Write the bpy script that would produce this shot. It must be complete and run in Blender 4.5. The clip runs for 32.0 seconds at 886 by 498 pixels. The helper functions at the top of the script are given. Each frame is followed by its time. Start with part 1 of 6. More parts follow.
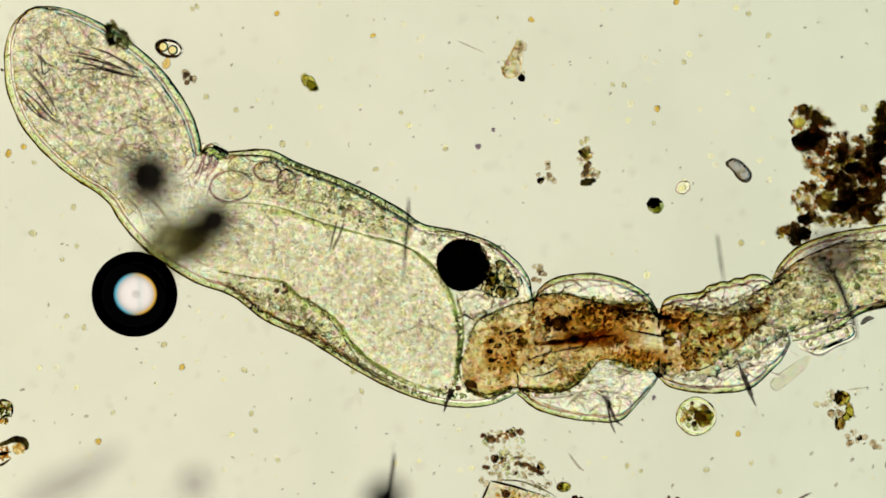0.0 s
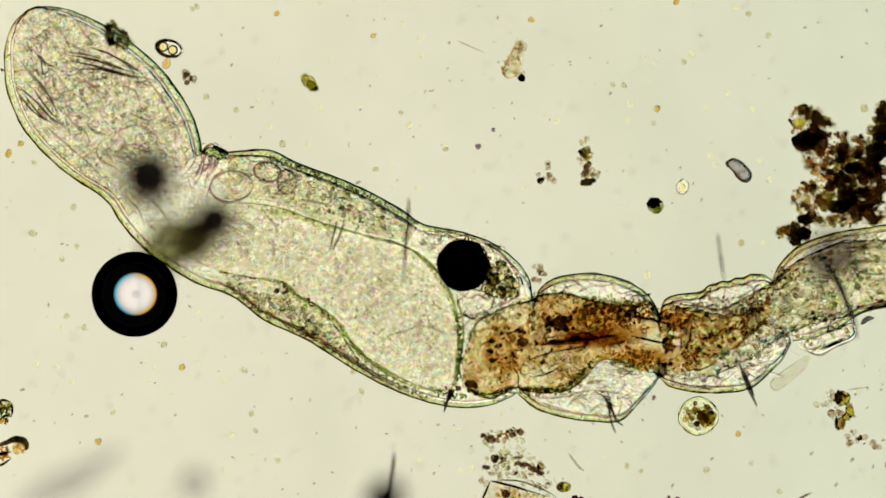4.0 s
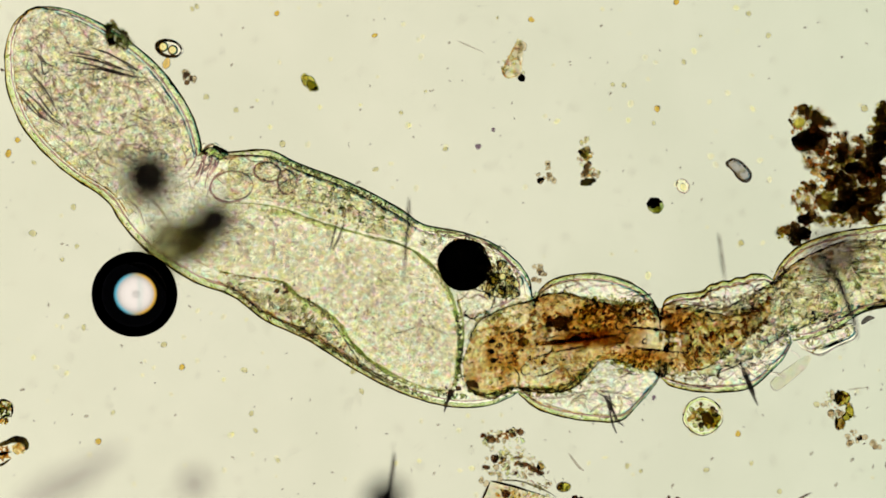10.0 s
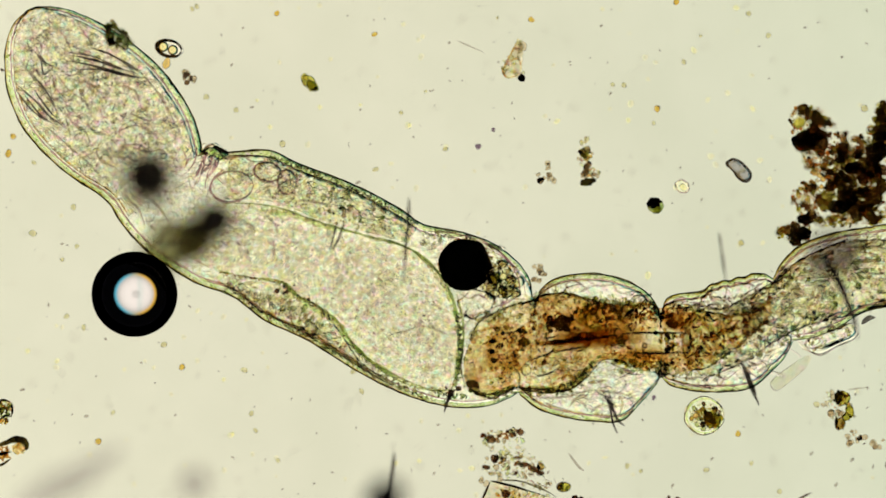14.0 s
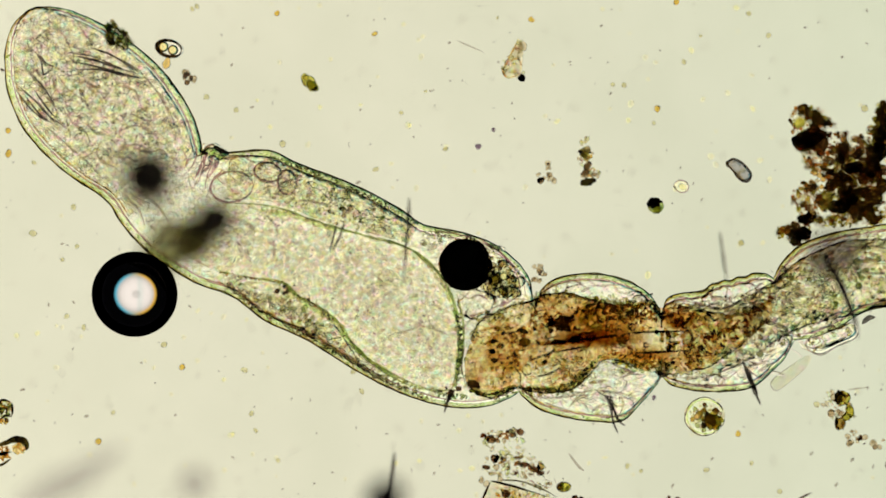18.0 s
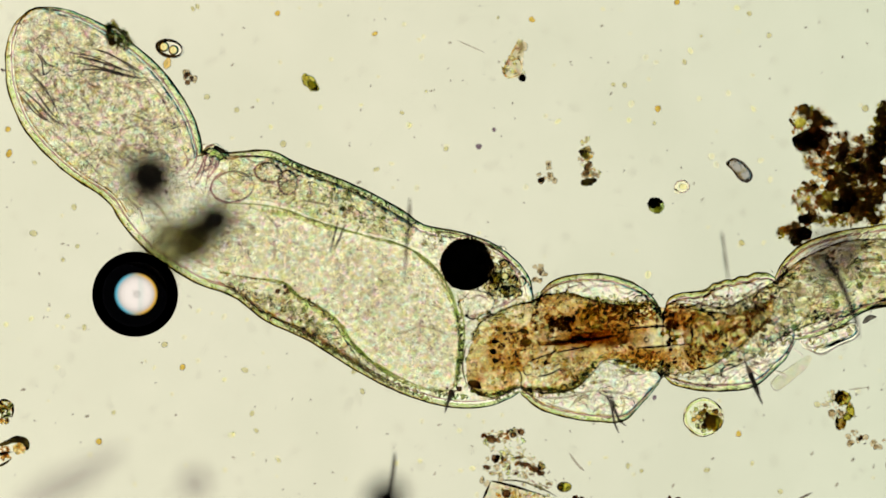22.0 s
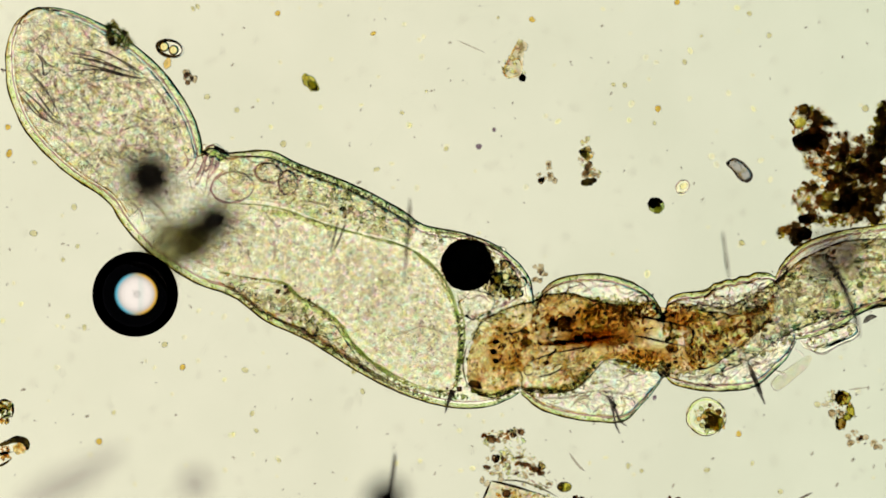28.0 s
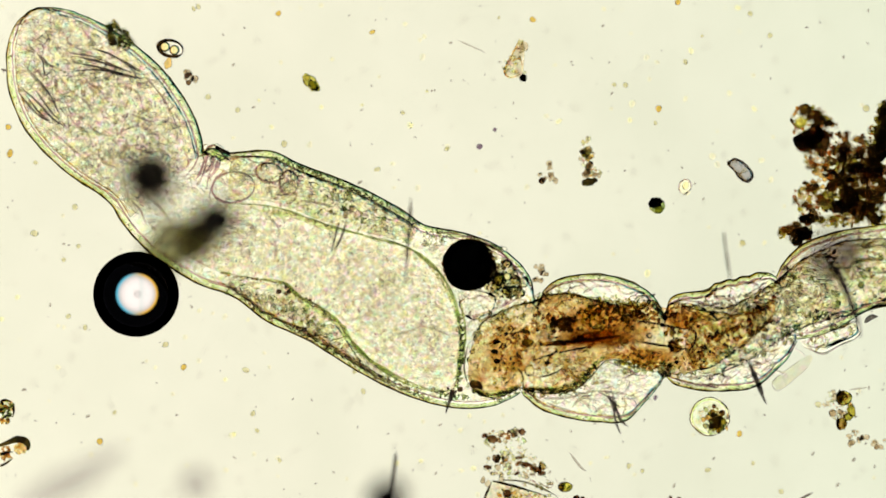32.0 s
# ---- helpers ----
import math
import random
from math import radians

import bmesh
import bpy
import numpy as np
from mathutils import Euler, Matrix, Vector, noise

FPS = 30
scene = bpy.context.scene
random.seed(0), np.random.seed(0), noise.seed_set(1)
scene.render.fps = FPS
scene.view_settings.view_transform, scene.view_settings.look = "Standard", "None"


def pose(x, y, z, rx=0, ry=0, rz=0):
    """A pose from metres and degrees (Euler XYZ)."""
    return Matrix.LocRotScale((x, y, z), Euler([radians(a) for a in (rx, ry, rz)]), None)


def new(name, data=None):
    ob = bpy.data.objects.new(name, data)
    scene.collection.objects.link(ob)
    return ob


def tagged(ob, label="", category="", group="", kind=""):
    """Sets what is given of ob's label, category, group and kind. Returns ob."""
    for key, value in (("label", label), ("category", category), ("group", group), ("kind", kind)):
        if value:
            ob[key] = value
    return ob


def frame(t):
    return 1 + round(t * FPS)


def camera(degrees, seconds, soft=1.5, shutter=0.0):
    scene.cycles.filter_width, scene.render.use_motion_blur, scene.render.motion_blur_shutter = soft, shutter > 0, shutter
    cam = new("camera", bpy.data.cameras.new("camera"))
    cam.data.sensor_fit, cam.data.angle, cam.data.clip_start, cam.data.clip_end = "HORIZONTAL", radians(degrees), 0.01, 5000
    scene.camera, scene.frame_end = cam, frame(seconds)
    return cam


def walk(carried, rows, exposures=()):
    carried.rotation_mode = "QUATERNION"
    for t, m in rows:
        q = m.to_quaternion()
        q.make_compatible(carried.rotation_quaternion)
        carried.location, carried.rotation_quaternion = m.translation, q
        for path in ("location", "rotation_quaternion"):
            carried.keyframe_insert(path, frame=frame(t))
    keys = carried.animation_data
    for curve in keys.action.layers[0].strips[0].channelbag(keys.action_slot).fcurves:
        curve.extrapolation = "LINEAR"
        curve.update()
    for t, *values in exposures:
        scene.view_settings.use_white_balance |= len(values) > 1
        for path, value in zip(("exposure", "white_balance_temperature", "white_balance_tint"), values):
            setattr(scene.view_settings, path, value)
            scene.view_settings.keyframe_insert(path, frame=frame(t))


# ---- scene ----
# A wet mount under a microscope, one thousand times life size: one metre here is one millimetre on the slide.
EYE = 30.05          # the objective stands far above, so that the view is nearly parallel
FOCUS = 0.05         # height of the plane in focus, half the thickness of the flattened worm


def at(u, v, z=0.0):
    """The place over the slide's plan point (u, v), in thousandths from the field's upper corner, at height z."""
    k = (EYE - z) / (EYE - FOCUS) / 1000
    return Vector(((u - 784) * k, (441 - v) * k, z))


def eye(dx=0.0, dy=0.0):
    return pose(-dx / 1000, dy / 1000, EYE)


cam = camera(2 * math.degrees(math.atan(0.784 / (EYE - FOCUS))), 32.0, soft=1.5)
cam.data.dof.use_dof = True
cam.data.dof.focus_distance = EYE - FOCUS
cam.data.dof.aperture_fstop = 0.33
walk(cam, [(0, eye()), (17, eye()), (19, eye(0.6)), (21, eye(1.1)), (25, eye(1.3)), (31, eye(1.5)), (31.6, eye(1.8)), (32, eye(2.8))],
     exposures=[(0, 0.0, 6500, 10), (18, 0.0, 6500, 10), (24, 0.03, 6500, 10), (28, 0.05, 6500, 10), (29.3, 0.06, 6500, 10), (29.8, 0.13, 6380, 12), (31, 0.17, 6350, 13), (31.6, 0.19, 6350, 13), (32, 0.26, 6350, 13)])
scene.cycles.transparent_max_bounces = 64
scene.cycles.max_bounces = scene.cycles.transmission_bounces = 40

# world: a dim room round the microscope; the light is the condenser's, from below the slide
world = bpy.data.worlds.new("room")
world.use_nodes = True
world.node_tree.nodes["Background"].inputs[0].default_value = (0.9, 0.95, 1.0, 1)
world.node_tree.nodes["Background"].inputs[1].default_value = 0.03
scene.world = world


# ---- materials ----
def nodes_of(name):
    m = bpy.data.materials.new(name)
    m.use_nodes = True
    nt = m.node_tree
    nt.nodes.clear()
    out = nt.nodes.new("ShaderNodeOutputMaterial")
    return m, nt, out


def mix_colour(nt, fac, a, b, how="MIX"):
    n = nt.nodes.new("ShaderNodeMix")
    n.data_type, n.blend_type = "RGBA", how
    for socket, value in ((n.inputs[0], fac), (n.inputs[6], a), (n.inputs[7], b)):
        if isinstance(value, (tuple, float, int)):
            socket.default_value = value if not isinstance(value, tuple) else (*value, 1)
        else:
            nt.links.new(value, socket)
    return n.outputs[2]


def ramp_of(nt, value, lo, hi):
    n = nt.nodes.new("ShaderNodeMapRange")
    n.interpolation_type = "SMOOTHSTEP"
    n.inputs[1].default_value, n.inputs[2].default_value = lo, hi
    nt.links.new(value, n.inputs[0])
    return n.outputs[0]


def grain_of(nt, scale, detail=3.0, rough=0.6, stretch=None, turn=0.0, seed=0.0):
    co = nt.nodes.new("ShaderNodeTexCoord")
    mp = nt.nodes.new("ShaderNodeMapping")
    mp.inputs[1].default_value = (seed, seed * 0.7, 0)
    mp.inputs[2].default_value = (0, 0, radians(turn))
    mp.inputs[3].default_value = stretch or (1, 1, 1)
    n = nt.nodes.new("ShaderNodeTexNoise")
    n.inputs["Scale"].default_value, n.inputs["Detail"].default_value, n.inputs["Roughness"].default_value = scale, detail, rough
    nt.links.new(co.outputs["Object"], mp.inputs[0])
    nt.links.new(mp.outputs[0], n.inputs[0])
    return n.outputs[0]


def oval_of(nt, x, y, a, b):
    """How far out a point lies in an oval of half-sizes a and b round (x, y): 1 on its rim."""
    co = nt.nodes.new("ShaderNodeTexCoord")
    mp = nt.nodes.new("ShaderNodeMapping")
    mp.inputs[1].default_value = (-x / a, -y / b, 0)
    mp.inputs[3].default_value = (1 / a, 1 / b, 0)
    far = nt.nodes.new("ShaderNodeVectorMath")
    far.operation = "LENGTH"
    nt.links.new(co.outputs["Object"], mp.inputs[0])
    nt.links.new(mp.outputs[0], far.inputs[0])
    return far.outputs["Value"]


def mottled(nt, colour, scale, amount, seed=6.6):
    """A fine grain of hues, as clear crumbs of tissue split the light."""
    co = nt.nodes.new("ShaderNodeTexCoord")
    n = nt.nodes.new("ShaderNodeTexNoise")
    n.inputs["Scale"].default_value, n.inputs["Detail"].default_value = scale, 1.5
    mp = nt.nodes.new("ShaderNodeMapping")
    mp.inputs[1].default_value = (seed, seed, 0)
    nt.links.new(co.outputs["Object"], mp.inputs[0])
    nt.links.new(mp.outputs[0], n.inputs[0])
    k = nt.nodes.new("ShaderNodeVectorMath")
    k.operation = "MULTIPLY_ADD"
    k.inputs[1].default_value = (amount * 1.25, amount * 1.25, amount * 1.5)
    k.inputs[2].default_value = (1.0 - 0.58 * amount, 1.0 - 0.58 * amount, 1.0 - 0.76 * amount)
    nt.links.new(n.outputs[1], k.inputs[0])
    top = nt.nodes.new("ShaderNodeVectorMath")
    top.operation = "MINIMUM"
    top.inputs[1].default_value = (1, 1, 1)
    nt.links.new(k.outputs[0], top.inputs[0])
    return mix_colour(nt, 1.0, colour, top.outputs[0], "MULTIPLY")


def passing(nt, out, colour, gloss, ior, bump, scale):
    """Let the light through, tinted; with an ior it is also bent by the surface and its fine relief."""
    if ior:
        t = nt.nodes.new("ShaderNodeBsdfRefraction")
        t.inputs["Roughness"].default_value, t.inputs["IOR"].default_value = 0.0, ior
        b = nt.nodes.new("ShaderNodeBump")
        b.inputs["Strength"].default_value, b.inputs["Distance"].default_value = 1.0, bump
        nt.links.new(grain_of(nt, scale, 1.0, 0.5, None, 0, 4.4), b.inputs["Height"])
        nt.links.new(b.outputs[0], t.inputs["Normal"])
    else:
        t = nt.nodes.new("ShaderNodeBsdfTransparent")
    nt.links.new(colour, t.inputs["Color"])
    g = nt.nodes.new("ShaderNodeBsdfPrincipled")
    nt.links.new(colour, g.inputs["Base Color"])
    g.inputs["Roughness"].default_value = 0.35
    mx = nt.nodes.new("ShaderNodeMixShader")
    mx.inputs[0].default_value = gloss
    nt.links.new(t.outputs[0], mx.inputs[1])
    nt.links.new(g.outputs[0], mx.inputs[2])
    nt.links.new(mx.outputs[0], out.inputs[0])


def tissue(name, light, dark, fine=90.0, coarse=14.0, third=None, lo=0.42, hi=0.62, stretch=None, turn=0.0, vary=0.0, gloss=0.005, ior=0.0, bump=0.006, fine_relief=0.0, hues=0.0, cloud=None, lumen=None, stains=()):
    """Translucent matter that tints the light passing through it: two colours in a fine grain, over coarse cloudy patches; lumen: a clear oval (place, half-sizes) in it; stains: ragged ovals of a colour."""
    m, nt, out = nodes_of(name)
    fine_fac = ramp_of(nt, grain_of(nt, fine, 2.5, 0.6, stretch, turn), lo, hi)
    colour = mix_colour(nt, fine_fac, light, dark)
    if third:
        colour = mix_colour(nt, ramp_of(nt, grain_of(nt, fine * 0.8, 2.0, 0.5, stretch, turn, 5.3), 0.5, 0.62), colour, third)
    patch = ramp_of(nt, grain_of(nt, coarse, 3.0, 0.6, None, 0, 2.1), 0.35, 0.7)
    colour = mix_colour(nt, patch, colour, mix_colour(nt, 0.5, colour, dark))
    if cloud:
        colour = mix_colour(nt, ramp_of(nt, grain_of(nt, cloud[0], 4.0, 0.65, None, 0, 7.7), 0.47, 0.68), colour, mix_colour(nt, 1.0, colour, cloud[1], "MULTIPLY"))
    for (x, y), (a, b), stain in stains:
        spread = nt.nodes.new("ShaderNodeMath")
        spread.operation = "MULTIPLY_ADD"
        spread.inputs[1].default_value, spread.inputs[2].default_value = 1.6, -0.8
        nt.links.new(grain_of(nt, 34, 3.0, 0.6, None, 0, x), spread.inputs[0])
        far = nt.nodes.new("ShaderNodeMath")
        nt.links.new(oval_of(nt, x, y, a, b), far.inputs[0])
        nt.links.new(spread.outputs[0], far.inputs[1])
        colour = mix_colour(nt, ramp_of(nt, far.outputs[0], 0.35, 1.15), mix_colour(nt, 1.0, colour, stain, "MULTIPLY"), colour)
    if lumen:
        (x, y), (a, b) = lumen
        colour = mix_colour(nt, ramp_of(nt, oval_of(nt, x, y, a, b), 0.55, 1.1), mix_colour(nt, 0.2, light, colour), colour)
    if vary:
        info = nt.nodes.new("ShaderNodeObjectInfo")
        r = nt.nodes.new("ShaderNodeMapRange")
        r.inputs[3].default_value, r.inputs[4].default_value = 0.0, vary
        nt.links.new(info.outputs["Random"], r.inputs[0])
        colour = mix_colour(nt, r.outputs[0], colour, dark)
    if hues:
        colour = mottled(nt, colour, 75, hues)
    passing(nt, out, colour, gloss, ior, bump, fine_relief or fine)
    return m


def crinkled(name, clear, line, blot, scale=38.0, width=0.05, stretch=None, turn=0.0, grainy=0.35, coarse=9.0, gloss=0.004, ior=0.0, bump=0.006, fine_relief=0.0, hues=0.0):
    """Folded clear tissue: winding dark membranes, paler blotches and a fine grain, seen by the light passing through."""
    m, nt, out = nodes_of(name)
    colour = mix_colour(nt, ramp_of(nt, grain_of(nt, scale * 1.8, 1.0, 0.5, stretch, turn, 3.7), 0.46, 0.6), clear, blot)
    for k, (sc, w, seed) in enumerate(((scale, width, 0.0), (scale * 1.9, width * 1.1, 8.1))):
        mid = nt.nodes.new("ShaderNodeMath")
        mid.operation = "SUBTRACT"
        mid.inputs[1].default_value = 0.5
        nt.links.new(grain_of(nt, sc, 2.0, 0.55, stretch, turn, seed), mid.inputs[0])
        ab = nt.nodes.new("ShaderNodeMath")
        ab.operation = "ABSOLUTE"
        nt.links.new(mid.outputs[0], ab.inputs[0])
        near = ramp_of(nt, ab.outputs[0], 0.0, w)
        gate = ramp_of(nt, grain_of(nt, coarse * 1.7, 2.0, 0.5, None, 0, 1.3 + 4 * k), 0.40, 0.58)
        keep = nt.nodes.new("ShaderNodeMath")
        keep.operation = "MAXIMUM"
        nt.links.new(near, keep.inputs[0])
        inv = nt.nodes.new("ShaderNodeMath")
        inv.operation = "SUBTRACT"
        inv.inputs[0].default_value = 0.85
        nt.links.new(gate, inv.inputs[1])
        nt.links.new(inv.outputs[0], keep.inputs[1])
        colour = mix_colour(nt, keep.outputs[0], mix_colour(nt, 0.0 if k == 0 else 0.35, line, clear), colour)
    speck = ramp_of(nt, grain_of(nt, 150, 2.0, 0.6), 0.35, 0.68)
    dim = mix_colour(nt, 1.0, colour, (1 - grainy, 1 - grainy, 1 - grainy * 1.15), "MULTIPLY")
    colour = mix_colour(nt, speck, colour, dim)
    if hues:
        colour = mottled(nt, colour, 75, hues)
    passing(nt, out, colour, gloss, ior, bump, fine_relief or scale)
    return m


def lens(name, colour, ior, bump=0.0, scale=60.0, distance=0.01, dark=None):
    """Clear matter that bends the light: cuticle, cell walls, droplets, air in water (ior below 1)."""
    m, nt, out = nodes_of(name)
    r = nt.nodes.new("ShaderNodeBsdfRefraction")
    r.inputs["Color"].default_value = (*colour, 1)
    r.inputs["Roughness"].default_value = 0.0
    r.inputs["IOR"].default_value = ior
    if dark:
        nt.links.new(mix_colour(nt, ramp_of(nt, grain_of(nt, scale * 0.6, 3.0), 0.45, 0.65), colour, dark), r.inputs["Color"])
    if bump:
        b = nt.nodes.new("ShaderNodeBump")
        b.inputs["Strength"].default_value, b.inputs["Distance"].default_value = bump, distance
        nt.links.new(grain_of(nt, scale, 3.0), b.inputs["Height"])
        nt.links.new(b.outputs[0], r.inputs["Normal"])
    nt.links.new(r.outputs[0], out.inputs[0])
    return m


def glow(name, colour, radius):
    """The condenser's bright field, with a vignette painted into its middle, a brighter ring added for highlights in
    bent rays, fading at its rim, a little bluer to one side.
    """
    m, nt, out = nodes_of(name)
    co = nt.nodes.new("ShaderNodeTexCoord")
    ln = nt.nodes.new("ShaderNodeVectorMath")
    ln.operation = "LENGTH"
    nt.links.new(co.outputs["Object"], ln.inputs[0])
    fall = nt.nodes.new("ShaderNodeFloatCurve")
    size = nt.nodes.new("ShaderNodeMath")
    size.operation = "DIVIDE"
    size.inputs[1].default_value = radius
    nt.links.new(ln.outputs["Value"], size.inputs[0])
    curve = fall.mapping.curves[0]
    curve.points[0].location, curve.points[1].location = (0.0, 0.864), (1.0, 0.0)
    # the dip out to 0.088 paints the vignette; the ring beyond brightens bent rays
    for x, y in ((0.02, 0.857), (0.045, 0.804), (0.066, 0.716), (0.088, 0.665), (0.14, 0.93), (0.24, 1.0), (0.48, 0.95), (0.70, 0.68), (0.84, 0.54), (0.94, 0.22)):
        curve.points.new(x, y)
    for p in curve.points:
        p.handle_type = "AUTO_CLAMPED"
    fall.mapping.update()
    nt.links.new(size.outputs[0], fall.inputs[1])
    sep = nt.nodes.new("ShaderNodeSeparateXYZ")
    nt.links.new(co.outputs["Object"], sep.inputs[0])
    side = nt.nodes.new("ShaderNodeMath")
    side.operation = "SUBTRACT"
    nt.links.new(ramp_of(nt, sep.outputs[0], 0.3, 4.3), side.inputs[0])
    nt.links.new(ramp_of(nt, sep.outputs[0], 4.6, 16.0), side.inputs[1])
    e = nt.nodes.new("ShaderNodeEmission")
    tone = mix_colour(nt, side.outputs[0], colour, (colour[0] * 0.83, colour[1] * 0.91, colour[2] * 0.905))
    # warm and cool rim colours are added to imitate colour fringes at refracting edges
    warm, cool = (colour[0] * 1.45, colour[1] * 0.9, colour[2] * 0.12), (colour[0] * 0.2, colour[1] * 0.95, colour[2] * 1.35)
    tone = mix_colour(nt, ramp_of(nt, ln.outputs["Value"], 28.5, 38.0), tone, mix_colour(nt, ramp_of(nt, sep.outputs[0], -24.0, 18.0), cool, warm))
    nt.links.new(tone, e.inputs[0])
    nt.links.new(fall.outputs[0], e.inputs[1])
    nt.links.new(e.outputs[0], out.inputs[0])
    return m


def solid(name, colour, rough=0.6):
    m, nt, out = nodes_of(name)
    g = nt.nodes.new("ShaderNodeBsdfPrincipled")
    nt.links.new(mix_colour(nt, ramp_of(nt, grain_of(nt, 70, 3), 0.4, 0.65), colour, tuple(c * 0.6 for c in colour)), g.inputs["Base Color"])
    g.inputs["Roughness"].default_value = rough
    nt.links.new(g.outputs[0], out.inputs[0])
    return m


FIELD = glow("condenser light", (1.055, 1.022, 0.758), 43.0)
RAY_STOP = solid("black ray stop", (0.01, 0.01, 0.01), 0.9)
GLASS = tissue("clear slide glass in water", (0.998, 0.998, 0.995), (0.975, 0.978, 0.97), 3.0, 14.0, gloss=0.004)
CUTICLE = lens("clear cuticle", (0.998, 0.997, 0.992), 1.09, 0.35, 38, 0.012)
MEMBRANE = lens("thin clear cell wall", (0.985, 0.975, 0.97), 1.05)
AIR = lens("air in water", (0.945, 0.912, 1.0), 0.757)
DROP = lens("yellow oil droplet", (0.995, 0.98, 0.84), 1.06)
CLEAR = lens("clear droplet", (0.99, 0.975, 0.89), 1.06)
SHARD = lens("clear grey shard", (0.66, 0.65, 0.68), 1.22, 0.8, 34, 0.03)
WALL = tissue("greenish body wall", (0.975, 0.99, 0.87), (0.76, 0.86, 0.56), 90, 12, (0.97, 0.93, 0.94), 0.46, 0.62, hues=0.4)
FLESH = crinkled("pale folded tissue", (1.0, 0.997, 0.99), (0.86, 0.83, 0.76), (0.997, 0.992, 0.95), 34, 0.05, (1, 1.3, 1), -50, 0.02, ior=1.06, bump=0.012, fine_relief=95, hues=0.4)
CLEARFLESH = crinkled("clear watery tissue", (1.0, 0.992, 0.997), (0.79, 0.76, 0.73), (0.988, 0.99, 0.94), 30, 0.04, (1, 1.8, 1), 10, 0.02, ior=1.08, bump=0.028, fine_relief=40, hues=0.5)
DENSE = crinkled("dense granular tissue", (1.0, 0.997, 0.98), (0.81, 0.79, 0.65), (0.985, 0.968, 0.89), 46, 0.05, (1, 1.7, 1), -28, 0.03, ior=1.08, bump=0.020, fine_relief=62, hues=0.5)
SAND = tissue("sandy gut filling", (1.0, 0.998, 0.98), (0.905, 0.865, 0.79), 105, 9, (1.0, 0.985, 0.975), 0.50, 0.60, ior=1.06, bump=0.020, fine_relief=66, hues=0.3)
BROWN = tissue("brown gut contents", (1.0, 0.98, 0.91), (0.82, 0.65, 0.37), 70, 11, (0.965, 0.90, 0.72), 0.49, 0.68, ior=1.06, bump=0.013, fine_relief=90, hues=0.4, cloud=(24, (0.74, 0.54, 0.24)), lumen=((0.474, -0.080), (0.047, 0.020)),
               stains=(((0.365, -0.045), (0.080, 0.042), (0.84, 0.69, 0.42)), ((0.350, -0.080), (0.105, 0.018), (0.68, 0.50, 0.26)), ((0.415, -0.118), (0.055, 0.024), (0.86, 0.72, 0.46)), ((0.500, -0.046), (0.034, 0.026), (0.80, 0.62, 0.36)), ((0.200, -0.085), (0.060, 0.030), (0.92, 0.82, 0.62))))
LINE = tissue("dark membrane", (0.58, 0.54, 0.42), (0.30, 0.27, 0.16), 50, 15, lo=0.35, hi=0.6)
RIM = tissue("dark cuticle edge", (0.55, 0.50, 0.40), (0.30, 0.27, 0.19), 18, 7, lo=0.35, hi=0.6)
PINK = tissue("pinkish fine membrane", (0.86, 0.74, 0.77), (0.70, 0.57, 0.60), 40, 12)
FIBRE = tissue("fine dark fibre", (0.52, 0.46, 0.44), (0.28, 0.24, 0.24), 40, 10)
HAIR = tissue("grey chitin bristle", (0.50, 0.47, 0.46), (0.32, 0.30, 0.30), 40, 10)
NEEDLE = tissue("dark needle", (0.22, 0.16, 0.08), (0.08, 0.05, 0.02), 40, 10)
BLACK = tissue("opaque black matter", (0.02, 0.016, 0.01), (0.004, 0.003, 0.002), 60, 15, gloss=0.1)
MOTE = tissue("smoky dark matter", (0.16, 0.15, 0.15), (0.07, 0.07, 0.08), 30, 10)
HAZE = tissue("smoky thin matter", (0.84, 0.82, 0.84), (0.76, 0.74, 0.76), 20, 8)
SMOKE = tissue("grey smoky matter", (0.54, 0.51, 0.55), (0.44, 0.41, 0.45), 20, 8)
OLIVE = tissue("olive smoky matter", (0.52, 0.505, 0.40), (0.42, 0.405, 0.32), 20, 8)
GRAIN_DARK = tissue("dark brown grain", (0.72, 0.58, 0.42), (0.28, 0.18, 0.12), 2.6, 1.1, vary=0.7, ior=1.11, bump=0.02, fine_relief=4)
GRAIN_AMBER = tissue("amber grain", (0.99, 0.92, 0.74), (0.84, 0.65, 0.32), 2.6, 1.1, vary=0.5, ior=1.08, bump=0.02, fine_relief=4)
GRAIN_OLIVE = tissue("olive grain", (0.95, 0.91, 0.52), (0.54, 0.52, 0.17), 2.6, 1.1, vary=0.6, ior=1.11, bump=0.02, fine_relief=4)
GRAIN_PALE = tissue("pale brown grain", (0.975, 0.95, 0.88), (0.78, 0.70, 0.60), 1.6, 0.7, vary=0.7, ior=1.07, bump=0.001, fine_relief=3)
GRAIN_GREEN = tissue("grey-green grain", (0.975, 0.98, 0.89), (0.68, 0.72, 0.50), 1.6, 0.7, vary=0.7, ior=1.09, bump=0.001, fine_relief=3)
YELLOW = tissue("yellow algal cell", (0.97, 0.89, 0.56), (0.82, 0.64, 0.26), 1.6, 0.7, vary=0.5, ior=1.08, bump=0.001, fine_relief=3)
GREYISH = tissue("grey speck", (0.88, 0.85, 0.83), (0.66, 0.62, 0.61), 1.6, 0.7, vary=0.7)
VIOLET = tissue("dusky violet speck", (0.62, 0.54, 0.62), (0.42, 0.34, 0.44), 1.6, 0.7, vary=0.3, ior=1.05, bump=0.001, fine_relief=3)
FLECK = lens("faint clear fleck", (0.975, 0.96, 0.90), 1.05)
